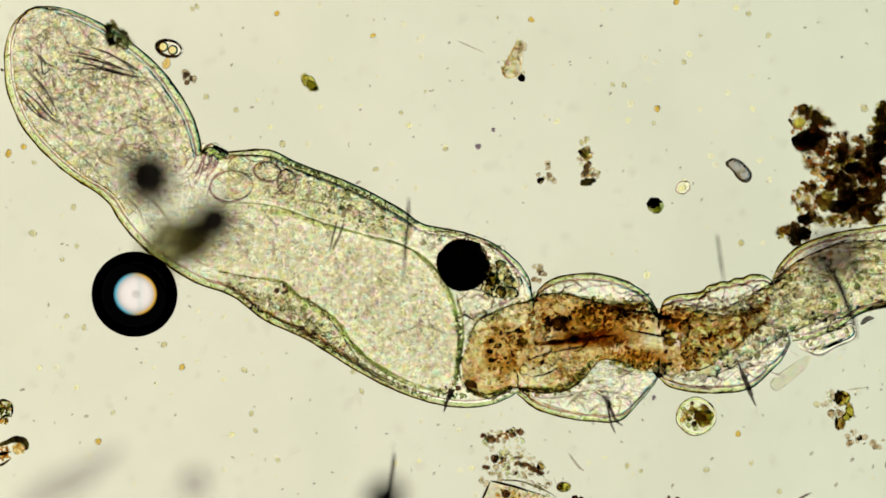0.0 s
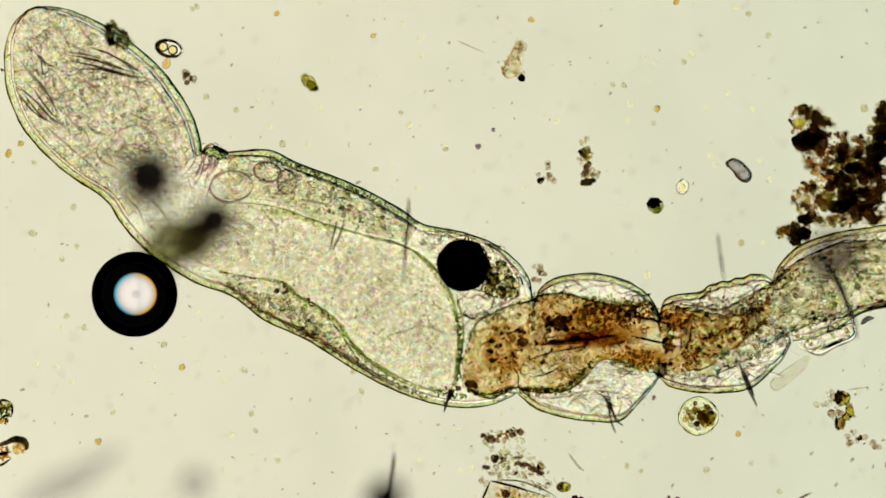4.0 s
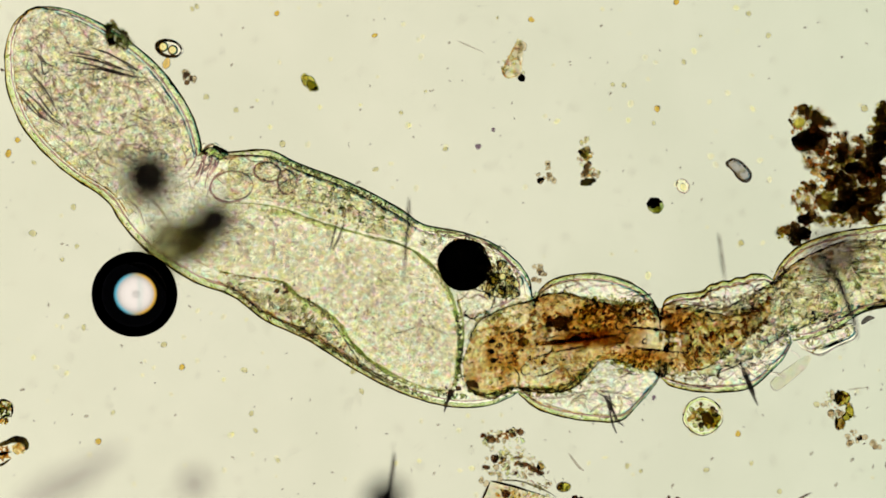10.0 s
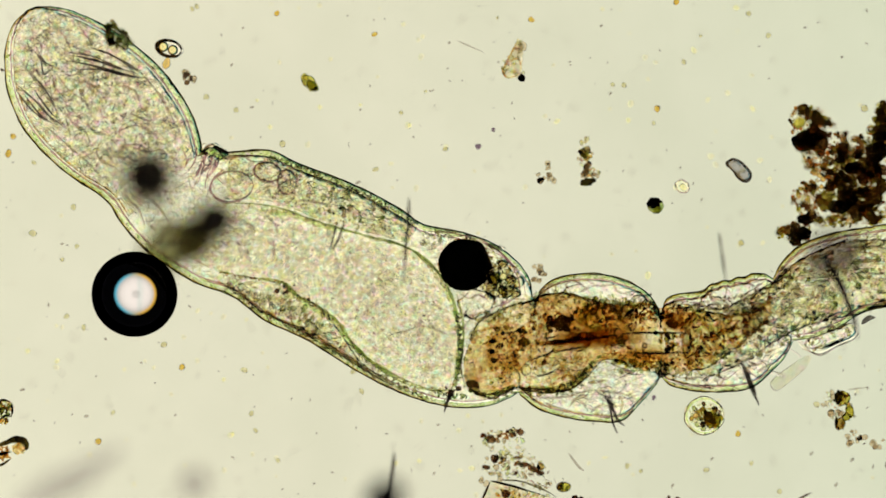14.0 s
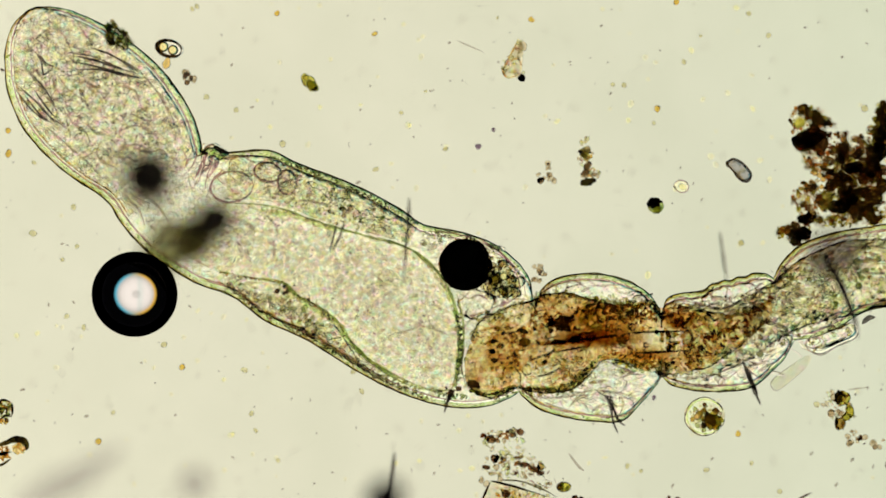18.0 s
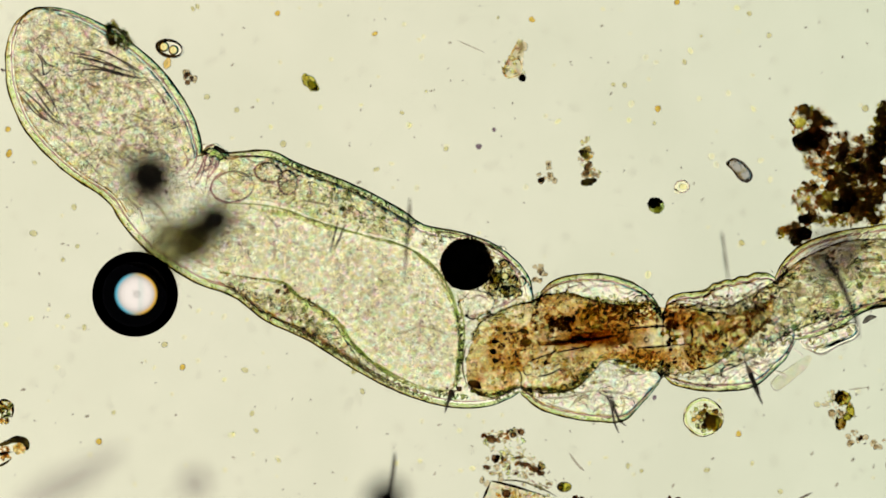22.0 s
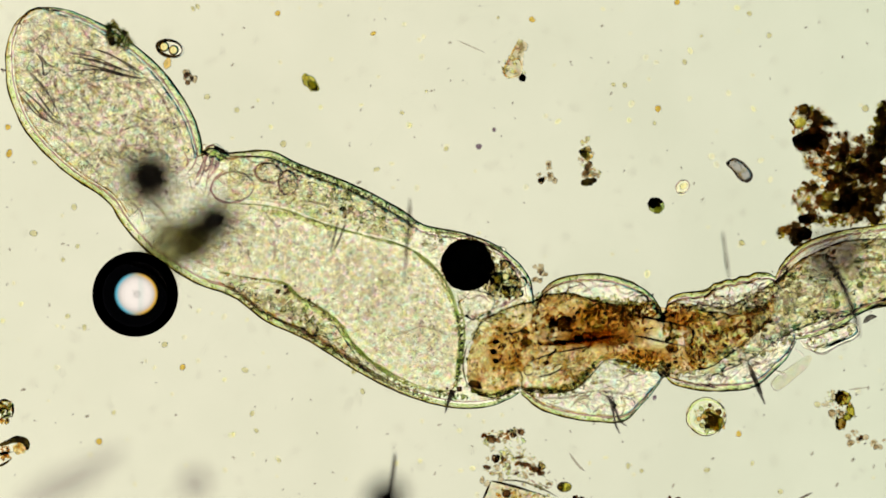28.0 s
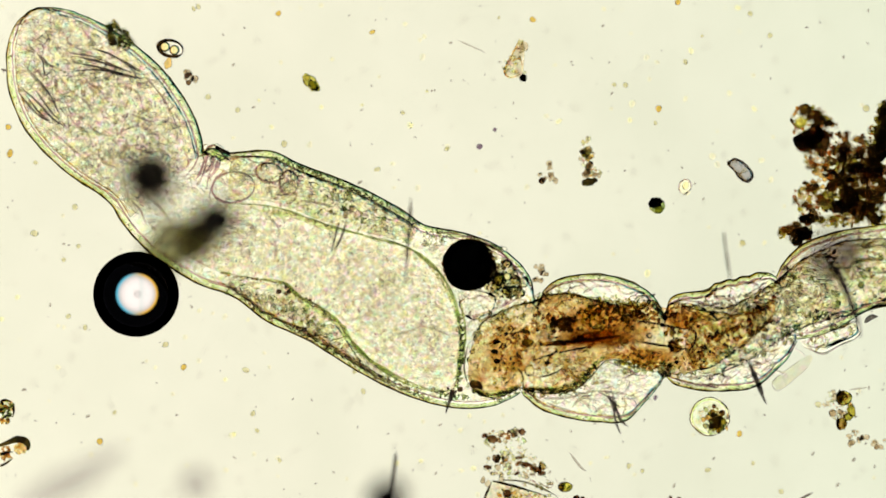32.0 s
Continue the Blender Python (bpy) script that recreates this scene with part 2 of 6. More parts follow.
PLATE = tissue("brownish plate", (0.985, 0.965, 0.92), (0.88, 0.82, 0.72), 70, 25, (0.95, 0.92, 0.86), ior=1.06, bump=0.01, fine_relief=60, hues=0.4)
OIL = lens("bright oil", (0.99, 0.93, 0.70), 1.2)
CRUMB_DARK = tissue("dark brown crumbs", (0.90, 0.74, 0.48), (0.56, 0.36, 0.17), 70, 18, ior=1.03, bump=0.01, fine_relief=120, hues=0.3)
CRUMB_AMBER = tissue("amber crumbs", (0.99, 0.94, 0.78), (0.89, 0.70, 0.40), 70, 18, ior=1.05, bump=0.01, fine_relief=120, hues=0.3)
CRUMB_GREY = tissue("grey-green crumbs", (0.995, 0.99, 0.93), (0.85, 0.83, 0.67), 90, 18, ior=1.09, bump=0.01, fine_relief=120, hues=0.4)
CORE = tissue("dense dark brown matter", (0.50, 0.36, 0.20), (0.14, 0.08, 0.04), 45, 14, (0.62, 0.54, 0.20), 0.42, 0.62, ior=1.06, bump=0.01, fine_relief=70)
SOOT = tissue("sooty black-green matter", (0.34, 0.28, 0.14), (0.06, 0.04, 0.02), 50, 16, (0.40, 0.38, 0.14), 0.4, 0.6)
SPECK_PALE = tissue("pale olive speck", (0.955, 0.94, 0.82), (0.82, 0.78, 0.62), 1.6, 0.7, vary=0.6, ior=1.07, bump=0.001, fine_relief=3)
CASE = tissue("pale clear capsule case", (0.97, 0.965, 0.93), (0.90, 0.89, 0.83), 70, 20, ior=1.02, bump=0.006, fine_relief=70, hues=0.25)
SAP = tissue("pale green cell sap", (0.995, 0.995, 0.95), (0.95, 0.95, 0.86), 60, 20, ior=1.04, bump=0.006, fine_relief=70, hues=0.3)
CRUMB_BLACK = tissue("black-brown crumbs", (0.50, 0.36, 0.18), (0.08, 0.06, 0.03), 70, 18, (0.45, 0.40, 0.14), ior=1.05, bump=0.01, fine_relief=120)
CRUMB_OLIVE = tissue("olive crumbs", (0.93, 0.88, 0.42), (0.50, 0.46, 0.14), 70, 18, ior=1.06, bump=0.01, fine_relief=120, hues=0.3)
CRUMB_MOSS = tissue("dark moss-green crumbs", (0.80, 0.84, 0.58), (0.36, 0.42, 0.22), 90, 18, ior=1.06, bump=0.01, fine_relief=120, hues=0.3)
GRIT = lens("clear fine grit", (1.0, 0.995, 0.98), 1.06)
CREASE = tissue("shaded crease of tissue", (0.95, 0.92, 0.92), (0.76, 0.72, 0.72), 60, 15, hues=0.4)
CREASE_LILAC = tissue("lilac crease of tissue", (0.93, 0.86, 0.90), (0.78, 0.70, 0.74), 60, 15)
CREASE_GREEN = tissue("green crease of body wall", (0.86, 0.90, 0.70), (0.55, 0.60, 0.38), 60, 15)
FOLD = lens("clear fold of tissue", (0.985, 0.965, 0.975), 1.07)
LOBEFLESH = crinkled("crumpled clear tissue", (1.0, 0.99, 0.985), (0.72, 0.68, 0.63), (0.99, 0.968, 0.91), 44, 0.05, (1, 1.3, 1), 35, 0.03, ior=1.10, bump=0.030, fine_relief=46, hues=0.5)
TAILFLESH = crinkled("wrinkled yellow-green tissue", (1.0, 0.997, 0.97), (0.78, 0.76, 0.62), (0.98, 0.965, 0.84), 26, 0.06, (1, 2.6, 1), -14, 0.05, ior=1.08, bump=0.014, fine_relief=66, hues=0.55)
BLUR = tissue("faint cloudy matter", (0.994, 0.992, 0.99), (0.98, 0.977, 0.975), 20, 8)
CLOD = tissue("brown translucent clod", (0.86, 0.70, 0.40), (0.26, 0.17, 0.07), 55, 22, (0.62, 0.55, 0.20), 0.42, 0.62, ior=1.05, bump=0.012, fine_relief=70, hues=0.3)
RUST = tissue("rust-red translucent clod", (0.95, 0.66, 0.34), (0.48, 0.20, 0.07), 45, 20, (0.80, 0.50, 0.20), 0.42, 0.62, ior=1.06, bump=0.012, fine_relief=70, hues=0.3)
CELLS = lens("pale olive cell", (0.97, 0.955, 0.84), 1.12)


# ---- shaping tools ----
ORIGIN = {}          # world place of each thing's and part's own origin


def thing(name, origin, label, category, group="", kind="", data=None):
    ob = tagged(new(name, data), label, category, group, kind)
    ob.location = origin
    ORIGIN[ob.name] = Vector(origin)
    return ob


def mesh_from(name, bm, material, origin):
    bmesh.ops.translate(bm, verts=bm.verts, vec=-Vector(origin))
    me = bpy.data.meshes.new(name)
    bm.to_mesh(me)
    bm.free()
    for p in me.polygons:
        p.use_smooth = True
    me.materials.append(material)
    return me


def part(name, bm, material, parent, label="", origin=None):
    o = Vector(origin) if origin is not None else ORIGIN[parent.name]
    ob = new(name, mesh_from(name, bm, material, o))
    ob.parent = parent
    ob.location = o - ORIGIN[parent.name]
    ORIGIN[ob.name] = o
    return tagged(ob, label)


def piece(name, mesh, place, size, turn, parent):
    """A part that shares its mesh with others like it."""
    ob = new(name, mesh)
    ob.parent = parent
    ob.location = Vector(place) - ORIGIN[parent.name]
    ob.rotation_euler = turn
    ob.scale = size
    return ob


def single(name, bm, material, origin, label, category, group="", kind=""):
    return thing(name, origin, label, category, group, kind, mesh_from(name, bm, material, origin))


def glide(points, steps):
    """A smooth line through the points."""
    pts = [np.array(p, float) for p in points]
    pts = [2 * pts[0] - pts[1], *pts, 2 * pts[-1] - pts[-2]]
    out = []
    for i in range(1, len(pts) - 2):
        a, b, c, d = pts[i - 1:i + 3]
        for k in range(steps):
            t = k / steps
            out.append(0.5 * (2 * b + (c - a) * t + (2 * a - 5 * b + 4 * c - d) * t * t + (3 * b - a - 3 * c + d) * t ** 3))
    return out + [pts[-2]]


def skin(bm, rings, caps=(True, True)):
    n = len(rings[0])
    vs = [[bm.verts.new(p) for p in r] for r in rings]
    for a, b in zip(vs, vs[1:]):
        for i in range(n):
            bm.faces.new((a[i], a[(i + 1) % n], b[(i + 1) % n], b[i]))
    for r, flip, cap in ((vs[0], True, caps[0]), (vs[-1], False, caps[1])):
        if not cap:
            continue
        mid = bm.verts.new(sum((v.co for v in r), Vector()) / n)
        for i in range(n):
            bm.faces.new((r[(i + 1) % n], r[i], mid) if flip else (r[i], r[(i + 1) % n], mid))


def loft(stations, low, high, steps=5, sides=20, square=0.75, ends=(0.5, 0.5), uneven=0.0, taper=2, thin=False, caps=(True, True)):
    """A flattened closed body through stations (u, v of one edge, u, v of the other), from height low to high."""
    rows = glide(stations, steps)
    bm = bmesh.new()
    rings = []
    n = len(rows)
    for i, (u1, v1, u2, v2) in enumerate(rows):
        k = 1.0
        for e, j in ((ends[0], i), (ends[1], n - 1 - i)):
            f = min(1.0, j / (taper * steps))
            k *= e + (1 - e) * math.sin(f * math.pi / 2)
        mid, half = (low + high) / 2, (high - low) / 2 * k
        ring = []
        for s in range(sides):
            c, d = math.cos(2 * math.pi * s / sides), math.sin(2 * math.pi * s / sides)
            c, d = math.copysign(abs(c) ** square, c), math.copysign(abs(d) ** square, d)
            w = (1 + c) / 2
            if thin:
                d = d * abs(d)
            p = at(u1 * w + u2 * (1 - w), v1 * w + v2 * (1 - w), mid + half * d)
            if uneven:
                p += noise.noise_vector(p * 30) * uneven + noise.noise_vector(p * 90) * uneven * 0.6
            ring.append(p)
        rings.append(ring)
    skin(bm, rings, caps)
    bmesh.ops.recalc_face_normals(bm, faces=bm.faces)
    return bm


def tube(points, radius, z, tall=None, steps=4, sides=8, tip=0.3, start=0.3, rough=0.0, bm=None):
    """A rounded strand along plan points (u, v[, height]); radius and height of its section in metres."""
    pts = [(p[0], p[1], p[2] if len(p) > 2 else z) for p in points]
    path = [at(*p) for p in glide(pts, steps)] if len(pts) > 2 else [at(*pts[0]).lerp(at(*pts[1]), k / 6) for k in range(7)]
    own = bm is None
    bm = bm or bmesh.new()
    tall = tall or radius
    n, rings = len(path), []
    for i, p in enumerate(path):
        d = path[min(i + 1, n - 1)] - path[max(i - 1, 0)]
        side = Vector((-d.y, d.x, 0)).normalized()
        up = d.normalized().cross(side) if d.length else Vector((0, 0, 1))
        f = i / (n - 1)
        k = min(1.0, start + (1 - start) * f * 5, tip + (1 - tip) * (1 - f) * 3)
        if rough:
            k *= 1 + rough * noise.noise(p * 60)
        rings.append([p + side * (radius * k * math.cos(a)) + up * (tall * k * math.sin(a)) for a in (2 * math.pi * s / sides for s in range(sides))])
    skin(bm, rings)
    if own:
        bmesh.ops.recalc_face_normals(bm, faces=bm.faces)
    return bm


def lump(place, size, rough=0.0, detail=2, turn=0.0, freq=2.0, seed=0.0, bm=None):
    """A rounded, uneven grain of half-sizes size at a world place."""
    bm = bm or bmesh.new()
    made = bmesh.ops.create_icosphere(bm, subdivisions=detail, radius=1.0)["verts"]
    rot = Matrix.Rotation(radians(turn), 3, "Z")
    for v in made:
        k = 1 + rough * noise.noise(v.co * freq + Vector((seed, seed * 1.7, 0)))
        v.co = rot @ Vector((v.co.x * size[0] * k, v.co.y * size[1] * k, v.co.z * size[2] * k)) + Vector(place)
    return bm


def grain_mesh(name, material, rough, seed, detail=3):
    me = mesh_from(name, lump((0, 0, 0), (1, 1, 1), rough, detail, 0, 2.2, seed), material, (0, 0, 0))
    return me


rnd = random.Random(7)


def scatter(parent, name, meshes, lobes, count, small, large, low, high, flat=0.8, pick=None):
    """Grains strewn through round lobes (u, v, half-width, half-depth)."""
    areas = [a * b for _, _, a, b in lobes]
    for _ in range(count):
        u, v, a, b = rnd.choices(lobes, areas)[0]
        while True:
            x, y = rnd.uniform(-1, 1), rnd.uniform(-1, 1)
            if x * x + y * y < 1:
                break
        s = small + (large - small) * rnd.random() ** 2
        piece(name, rnd.choice(meshes), at(u + a * x, v + b * y, max(s * flat, rnd.uniform(low, high))), (s, s * rnd.uniform(0.7, 1), s * flat),
              (0, 0, rnd.uniform(0, 6.28)), parent)


def along(path, width, step=6):
    """Small round lobes in a band of that half-width along a plan line."""
    pts = [(path[i], path[i + 1]) for i in range(0, len(path), 2)]
    out = []
    for (u1, v1), (u2, v2) in zip(pts, pts[1:]):
        n = max(1, int(math.hypot(u2 - u1, v2 - v1) / step))
        out += [(u1 + (u2 - u1) * k / n, v1 + (v2 - v1) * k / n, width, width) for k in range(n)]
    return out


def crumbs(parent, material, lobes, count, small, large, low, high, label="", clear=None):
    """Fine crumbs that nobody could count, joined into one part; clear: a plan box (u, v, u, v) kept free of them."""
    ball = lump((0, 0, 0), (1, 1, 1), 0.0, 2)
    dirs = np.array([v.co for v in ball.verts])
    tris = np.array([[v.index for v in f.verts] for f in ball.faces])
    ball.free()
    origin = ORIGIN[parent.name]
    areas = [p * q for _, _, p, q in lobes]
    points, faces = [], []
    for k in range(count):
        u, v, p, q = rnd.choices(lobes, areas)[0]
        r, w = math.sqrt(rnd.random()), rnd.uniform(0, 2 * math.pi)
        u, v = u + p * r * math.cos(w), v + q * r * math.sin(w)
        s, seed, turn = (small + (large - small) * rnd.random() ** 2) / 1000, rnd.uniform(0, 99), rnd.uniform(0, 3.14)
        if clear and clear[0] < u < clear[2] and clear[1] < v < clear[3]:
            continue
        rough = np.array([1 + 0.7 * noise.noise(Vector(d) * 2.0 + Vector((seed, seed * 1.7, 0))) for d in dirs])[:, None]
        x = dirs * rough * np.array([s * rnd.uniform(0.9, 1.6), s * rnd.uniform(0.6, 1), s * 0.8])
        c, n = math.cos(turn), math.sin(turn)
        x = np.stack([x[:, 0] * c - x[:, 1] * n, x[:, 0] * n + x[:, 1] * c, x[:, 2]], 1) + np.array(at(u, v, max(s, rnd.uniform(low, high))) - origin)
        faces.append(tris + len(points) * len(dirs))
        points.append(x)
    me = bpy.data.meshes.new("residue")
    me.from_pydata(np.concatenate(points).tolist(), [], np.concatenate(faces).tolist())
    me.polygons.foreach_set("use_smooth", [True] * len(me.polygons))
    me.materials.append(material)
    ob = new("residue", me)
    ob.parent = parent
    return tagged(ob, label, kind="stuff")


def creases(parent, material, lobes, count, length, radius, z=0.085, label="", lean=None):
    """Short crooked folds that nobody could count, joined into one part; lean: (degrees, spread) of their run."""
    bm = bmesh.new()
    areas = [p * q for _, _, p, q in lobes]
    for _ in range(count):
        u, v, p, q = rnd.choices(lobes, areas)[0]
        r, w = math.sqrt(rnd.random()), rnd.uniform(0, 2 * math.pi)
        u, v = u + p * r * math.cos(w), v + q * r * math.sin(w)
        way = radians(rnd.gauss(*lean)) if lean else rnd.uniform(0, 6.28)
        step = length * rnd.uniform(0.5, 1.3) / 3
        pts = [(u, v)]
        for _ in range(rnd.choice((2, 3, 3, 4))):
            pts.append((pts[-1][0] + step * math.cos(way), pts[-1][1] + step * math.sin(way)))
            way += rnd.gauss(0, 0.35)
        tube(pts, radius * rnd.uniform(0.6, 1.4) / 1000, z + rnd.uniform(-0.02, 0.004), None, 2, 5, rough=0.6, bm=bm)
    ob = part("crease", bm, material, parent, label)
    return tagged(ob, label, kind="stuff")


# ---- the setting ----
def sheet(w, h, thick, z):
    bm = bmesh.new()
    bmesh.ops.create_cube(bm, size=1)
    bmesh.ops.scale(bm, verts=bm.verts, vec=(w, h, thick))
    bmesh.ops.translate(bm, verts=bm.verts, vec=(0, 0, z - thick / 2))
    return bm


def disc(radius, z, sides=96):
    bm = bmesh.new()
    bmesh.ops.create_circle(bm, cap_ends=True, segments=sides, radius=radius)
    bmesh.ops.translate(bm, verts=bm.verts, vec=(0, 0, z))
    return bm


single("ground", sheet(7.6, 5.2, 0.02, 0.0), GLASS, (0, 0, 0), "clear wet glass of a microscope slide under the specimen", "slide", kind="structure")
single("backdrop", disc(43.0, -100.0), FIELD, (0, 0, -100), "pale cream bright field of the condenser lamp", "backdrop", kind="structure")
# unseen disc added below the lamp so that strongly bent rays end dark
single("backdrop", disc(400.0, -101.0), RAY_STOP, (0, 0, -101), "unseen black disc added around the condenser lamp to darken bent rays", "backdrop", kind="structure")

DARK = [grain_mesh("grain", GRAIN_DARK, 0.5, s) for s in (1, 5)]
AMBER = [grain_mesh("grain", GRAIN_AMBER, 0.5, s) for s in (2, 6)]
OLIVES = [grain_mesh("grain", GRAIN_OLIVE, 0.4, s) for s in (3, 7)]
PALES = [grain_mesh("grain", GRAIN_PALE, 0.5, s) for s in (4, 8)]
GREENS = [grain_mesh("grain", GRAIN_GREEN, 0.4, s) for s in (9, 10)]
BEADS = [grain_mesh("bead", CLEAR, 0.08, 3)]
GLOBES = [grain_mesh("globule", MEMBRANE, 0.15, s) for s in (3, 8)]

# ---- the worm ----
TOP = 0.10
worm = thing("worm", at(700, 520, 0), "translucent segmented aquatic worm with brown gut lying on the slide", "worm")
FRONT = [(64, 12, 48, 18), (100, 13, 24, 42), (140, 24, 10, 80), (190, 48, 8, 118), (240, 82, 14, 165), (285, 122, 38, 222), (320, 168, 75, 268), (343, 210, 125, 312), (355, 250, 185, 352),
         (357, 268, 215, 395), (375, 262, 245, 430), (400, 270, 275, 456), (475, 266, 345, 500), (530, 290, 410, 524), (600, 316, 470, 568), (660, 343, 545, 603), (715, 374, 625, 653), (750, 397, 695, 690),
         (820, 411, 760, 713), (875, 432, 815, 722.5), (912, 460, 865, 718.5), (936, 492, 898, 706), (943, 524, 914, 697), (946, 530, 917, 695)]
WAIST = [(946, 532, 917, 698), (958, 510, 927, 706), (985, 492, 955, 726), (1030, 484, 1000, 739.5), (1075, 487, 1050, 746.5), (1115, 500, 1096, 746), (1145, 520, 1126, 720),
         (1162, 543, 1155, 687), (1167, 554, 1167, 669), (1170, 557, 1171, 666)]
REAR = [(1165, 558, 1165, 666), (1169, 552, 1169, 669), (1178, 530, 1185, 683), (1198, 521, 1214, 691), (1220, 519, 1236, 694), (1238, 517, 1254, 695), (1247, 513, 1268, 695), (1256, 504, 1279, 694), (1267, 502, 1290, 694),
        (1279, 497, 1302, 693), (1291, 498, 1313, 691), (1303, 492, 1322, 689), (1317, 491, 1332, 685), (1330, 485, 1343, 678), (1344, 485, 1355, 667), (1354, 486, 1370, 653), (1361, 490, 1386, 636), (1370, 496, 1402, 606)]
TAIL = [(1368, 492, 1404, 604), (1385, 462, 1440, 598), (1420, 432, 1480, 582), (1480, 412, 1520, 557), (1530, 404, 1555, 546), (1580, 396, 1595, 542), (1640, 392, 1650, 540), (1700, 396, 1700, 530)]


def inset(p, q, d):
    p, q = np.array(p, float), np.array(q, float)
    n = np.linalg.norm(q - p)
    return tuple(p + (q - p) / n * min(d, n * 0.3))


def segment(name, stations, label, ends=(1.0, 1.0), wall=11.0, flesh=FLESH, caps=(False, False), bare=(0, 0)):
    body = part(name, loft(stations, 0.003, TOP, 8, 28, 0.8, ends, uneven=0.0014, caps=caps), CUTICLE, worm, label)
    inner = [(*inset(s[:2], s[2:], wall + 2), *inset(s[2:], s[:2], wall + 2)) for s in stations]
    part("tissue", loft(inner, 0.035, 0.065, 4, 20, 1.0, (1.0, 1.0), thin=True, caps=(False, False)), flesh, body, "pale folded tissue")
    for k in (0, 1):
        sides = [(s[:2], s[2:]) if not k else (s[2:], s[:2]) for s in stations[bare[0]:len(stations) - bare[1]]]
        part("body_wall", tube([inset(p, q, wall * 0.55) for p, q in sides], wall / 2000, TOP / 2, 0.03, 5, 8), WALL, body, "greenish translucent body wall")
        line = [x for p, q in sides for x in inset(p, q, wall * 0.5)]
        lobes = along(line, wall * 0.22)
        creases(body, CREASE_GREEN, lobes, len(lobes), 5, 1.0, 0.075, "green wrinkles of the body wall")
        creases(body, CREASE, lobes, len(lobes) // 2, 5, 0.7, 0.075, "dark wrinkles of the body wall")
        part("outer_membrane", tube([inset(p, q, 0.5) for p, q in sides], 0.0017, TOP / 2, 0.02, 6, 6, rough=0.9), RIM, body, "thin dark outer membrane")
        part("inner_membrane", tube([inset(p, q, wall + 1.5) for p, q in sides], 0.0011, TOP / 2, 0.015, 5, 6, rough=0.8), PINK, body, "thin pinkish inner membrane")
    return body


front = segment("segment", FRONT, "long front segment with an oval end lobe", (0.2, 1.0), 13, caps=(True, False), bare=(0, 1))
waist = segment("segment", WAIST, "bulging clear middle segment", flesh=CLEARFLESH, bare=(0, 1))
rear = segment("segment", REAR, "clear rear segment", flesh=CLEARFLESH, bare=(1, 0))
tail = segment("segment", TAIL, "wrinkled tail segment")


def strands(name, material, radius, z, parent, *paths, label="", tall=None, rough=0.4, **more):
    for p in paths:
        part(name, tube([(p[i], p[i + 1]) for i in range(0, len(p), 2)], radius / 1000, z, tall, rough=rough, **more), material, parent, label)


def oval(u, v, a, b, turn=0.0, count=14, start=0.0, sweep=360.0):
    out = []
    for k in range(count + 1):
        w = radians(start + sweep * k / count)
        x, y = a * math.cos(w), b * math.sin(w)
        c, s = math.cos(radians(turn)), math.sin(radians(turn))
        out += [u + x * c - y * s, v + x * s + y * c]
    return out


# front segment: end lobe
strands("fibre", FIBRE, 1.7, 0.085, front, (122, 98, 160, 104, 200, 118, 245, 131), (124, 108, 170, 118, 215, 130, 250, 138), (130, 124, 175, 123, 212, 132, 246, 139),
        (160, 84, 198, 98, 230, 118, 254, 131), (145, 103, 188, 112, 220, 124), label="straight dark fibre in a bundle")
strands("fibre", FIBRE, 1.1, 0.08, front, (135, 92, 175, 104, 222, 124), (150, 112, 190, 122, 236, 137), (178, 88, 214, 106, 250, 126), (150, 118, 196, 127, 230, 136), (118, 92, 140, 96, 168, 100))
strands("fold", FIBRE, 1.7, 0.08, front, (60, 158, 84, 192, 104, 214), (44, 168, 70, 202, 92, 218), (32, 152, 62, 178, 90, 208, 112, 222), (28, 160, 58, 196, 86, 217), (56, 130, 84, 164, 104, 204), (62, 92, 73, 108, 77, 132, 92, 120), (70, 96, 82, 112, 96, 118))
strands("fold", CREASE, 2.0, 0.085, front, (84, 34, 110, 60, 128, 92), (140, 46, 152, 62, 168, 80), (100, 130, 122, 160, 150, 180, 160, 204), (150, 150, 176, 172, 186, 200, 210, 214),
        (176, 254, 171, 270, 182, 286, 204, 296), (205, 150, 238, 160, 250, 190), (60, 60, 74, 82, 70, 100), (110, 190, 130, 218, 150, 232, 162, 258), (230, 200, 262, 214, 290, 204),
        (196, 351, 214, 352, 234, 350), (258, 386, 264, 398, 276, 408), (240, 262, 262, 268, 284, 264), (268, 150, 292, 182, 312, 226), (300, 230, 330, 214, 346, 222), (46, 120, 66, 146, 88, 172), (96, 150, 118, 186, 142, 206), (136, 128, 160, 150, 184, 158), (190, 60, 214, 84, 240, 104), (112, 72, 134, 84, 158, 92),
        (214, 230, 238, 222, 262, 230, 280, 246), (150, 216, 170, 234, 196, 240), (84, 226, 112, 250, 138, 272), (122, 262, 152, 284, 184, 318), (250, 130, 276, 160, 300, 200), (206, 270, 222, 286, 240, 290),
        (262, 350, 286, 372, 300, 396), (200, 360, 222, 384, 246, 414), (226, 352, 246, 372, 256, 398))
strands("membrane", PINK, 1.3, 0.085, front, (350, 262, 342, 290, 326, 310), (366, 270, 358, 300, 350, 326), (384, 282, 368, 306, 362, 336), (322, 264, 330, 282, 326, 300), (396, 300, 376, 318, 366, 350))
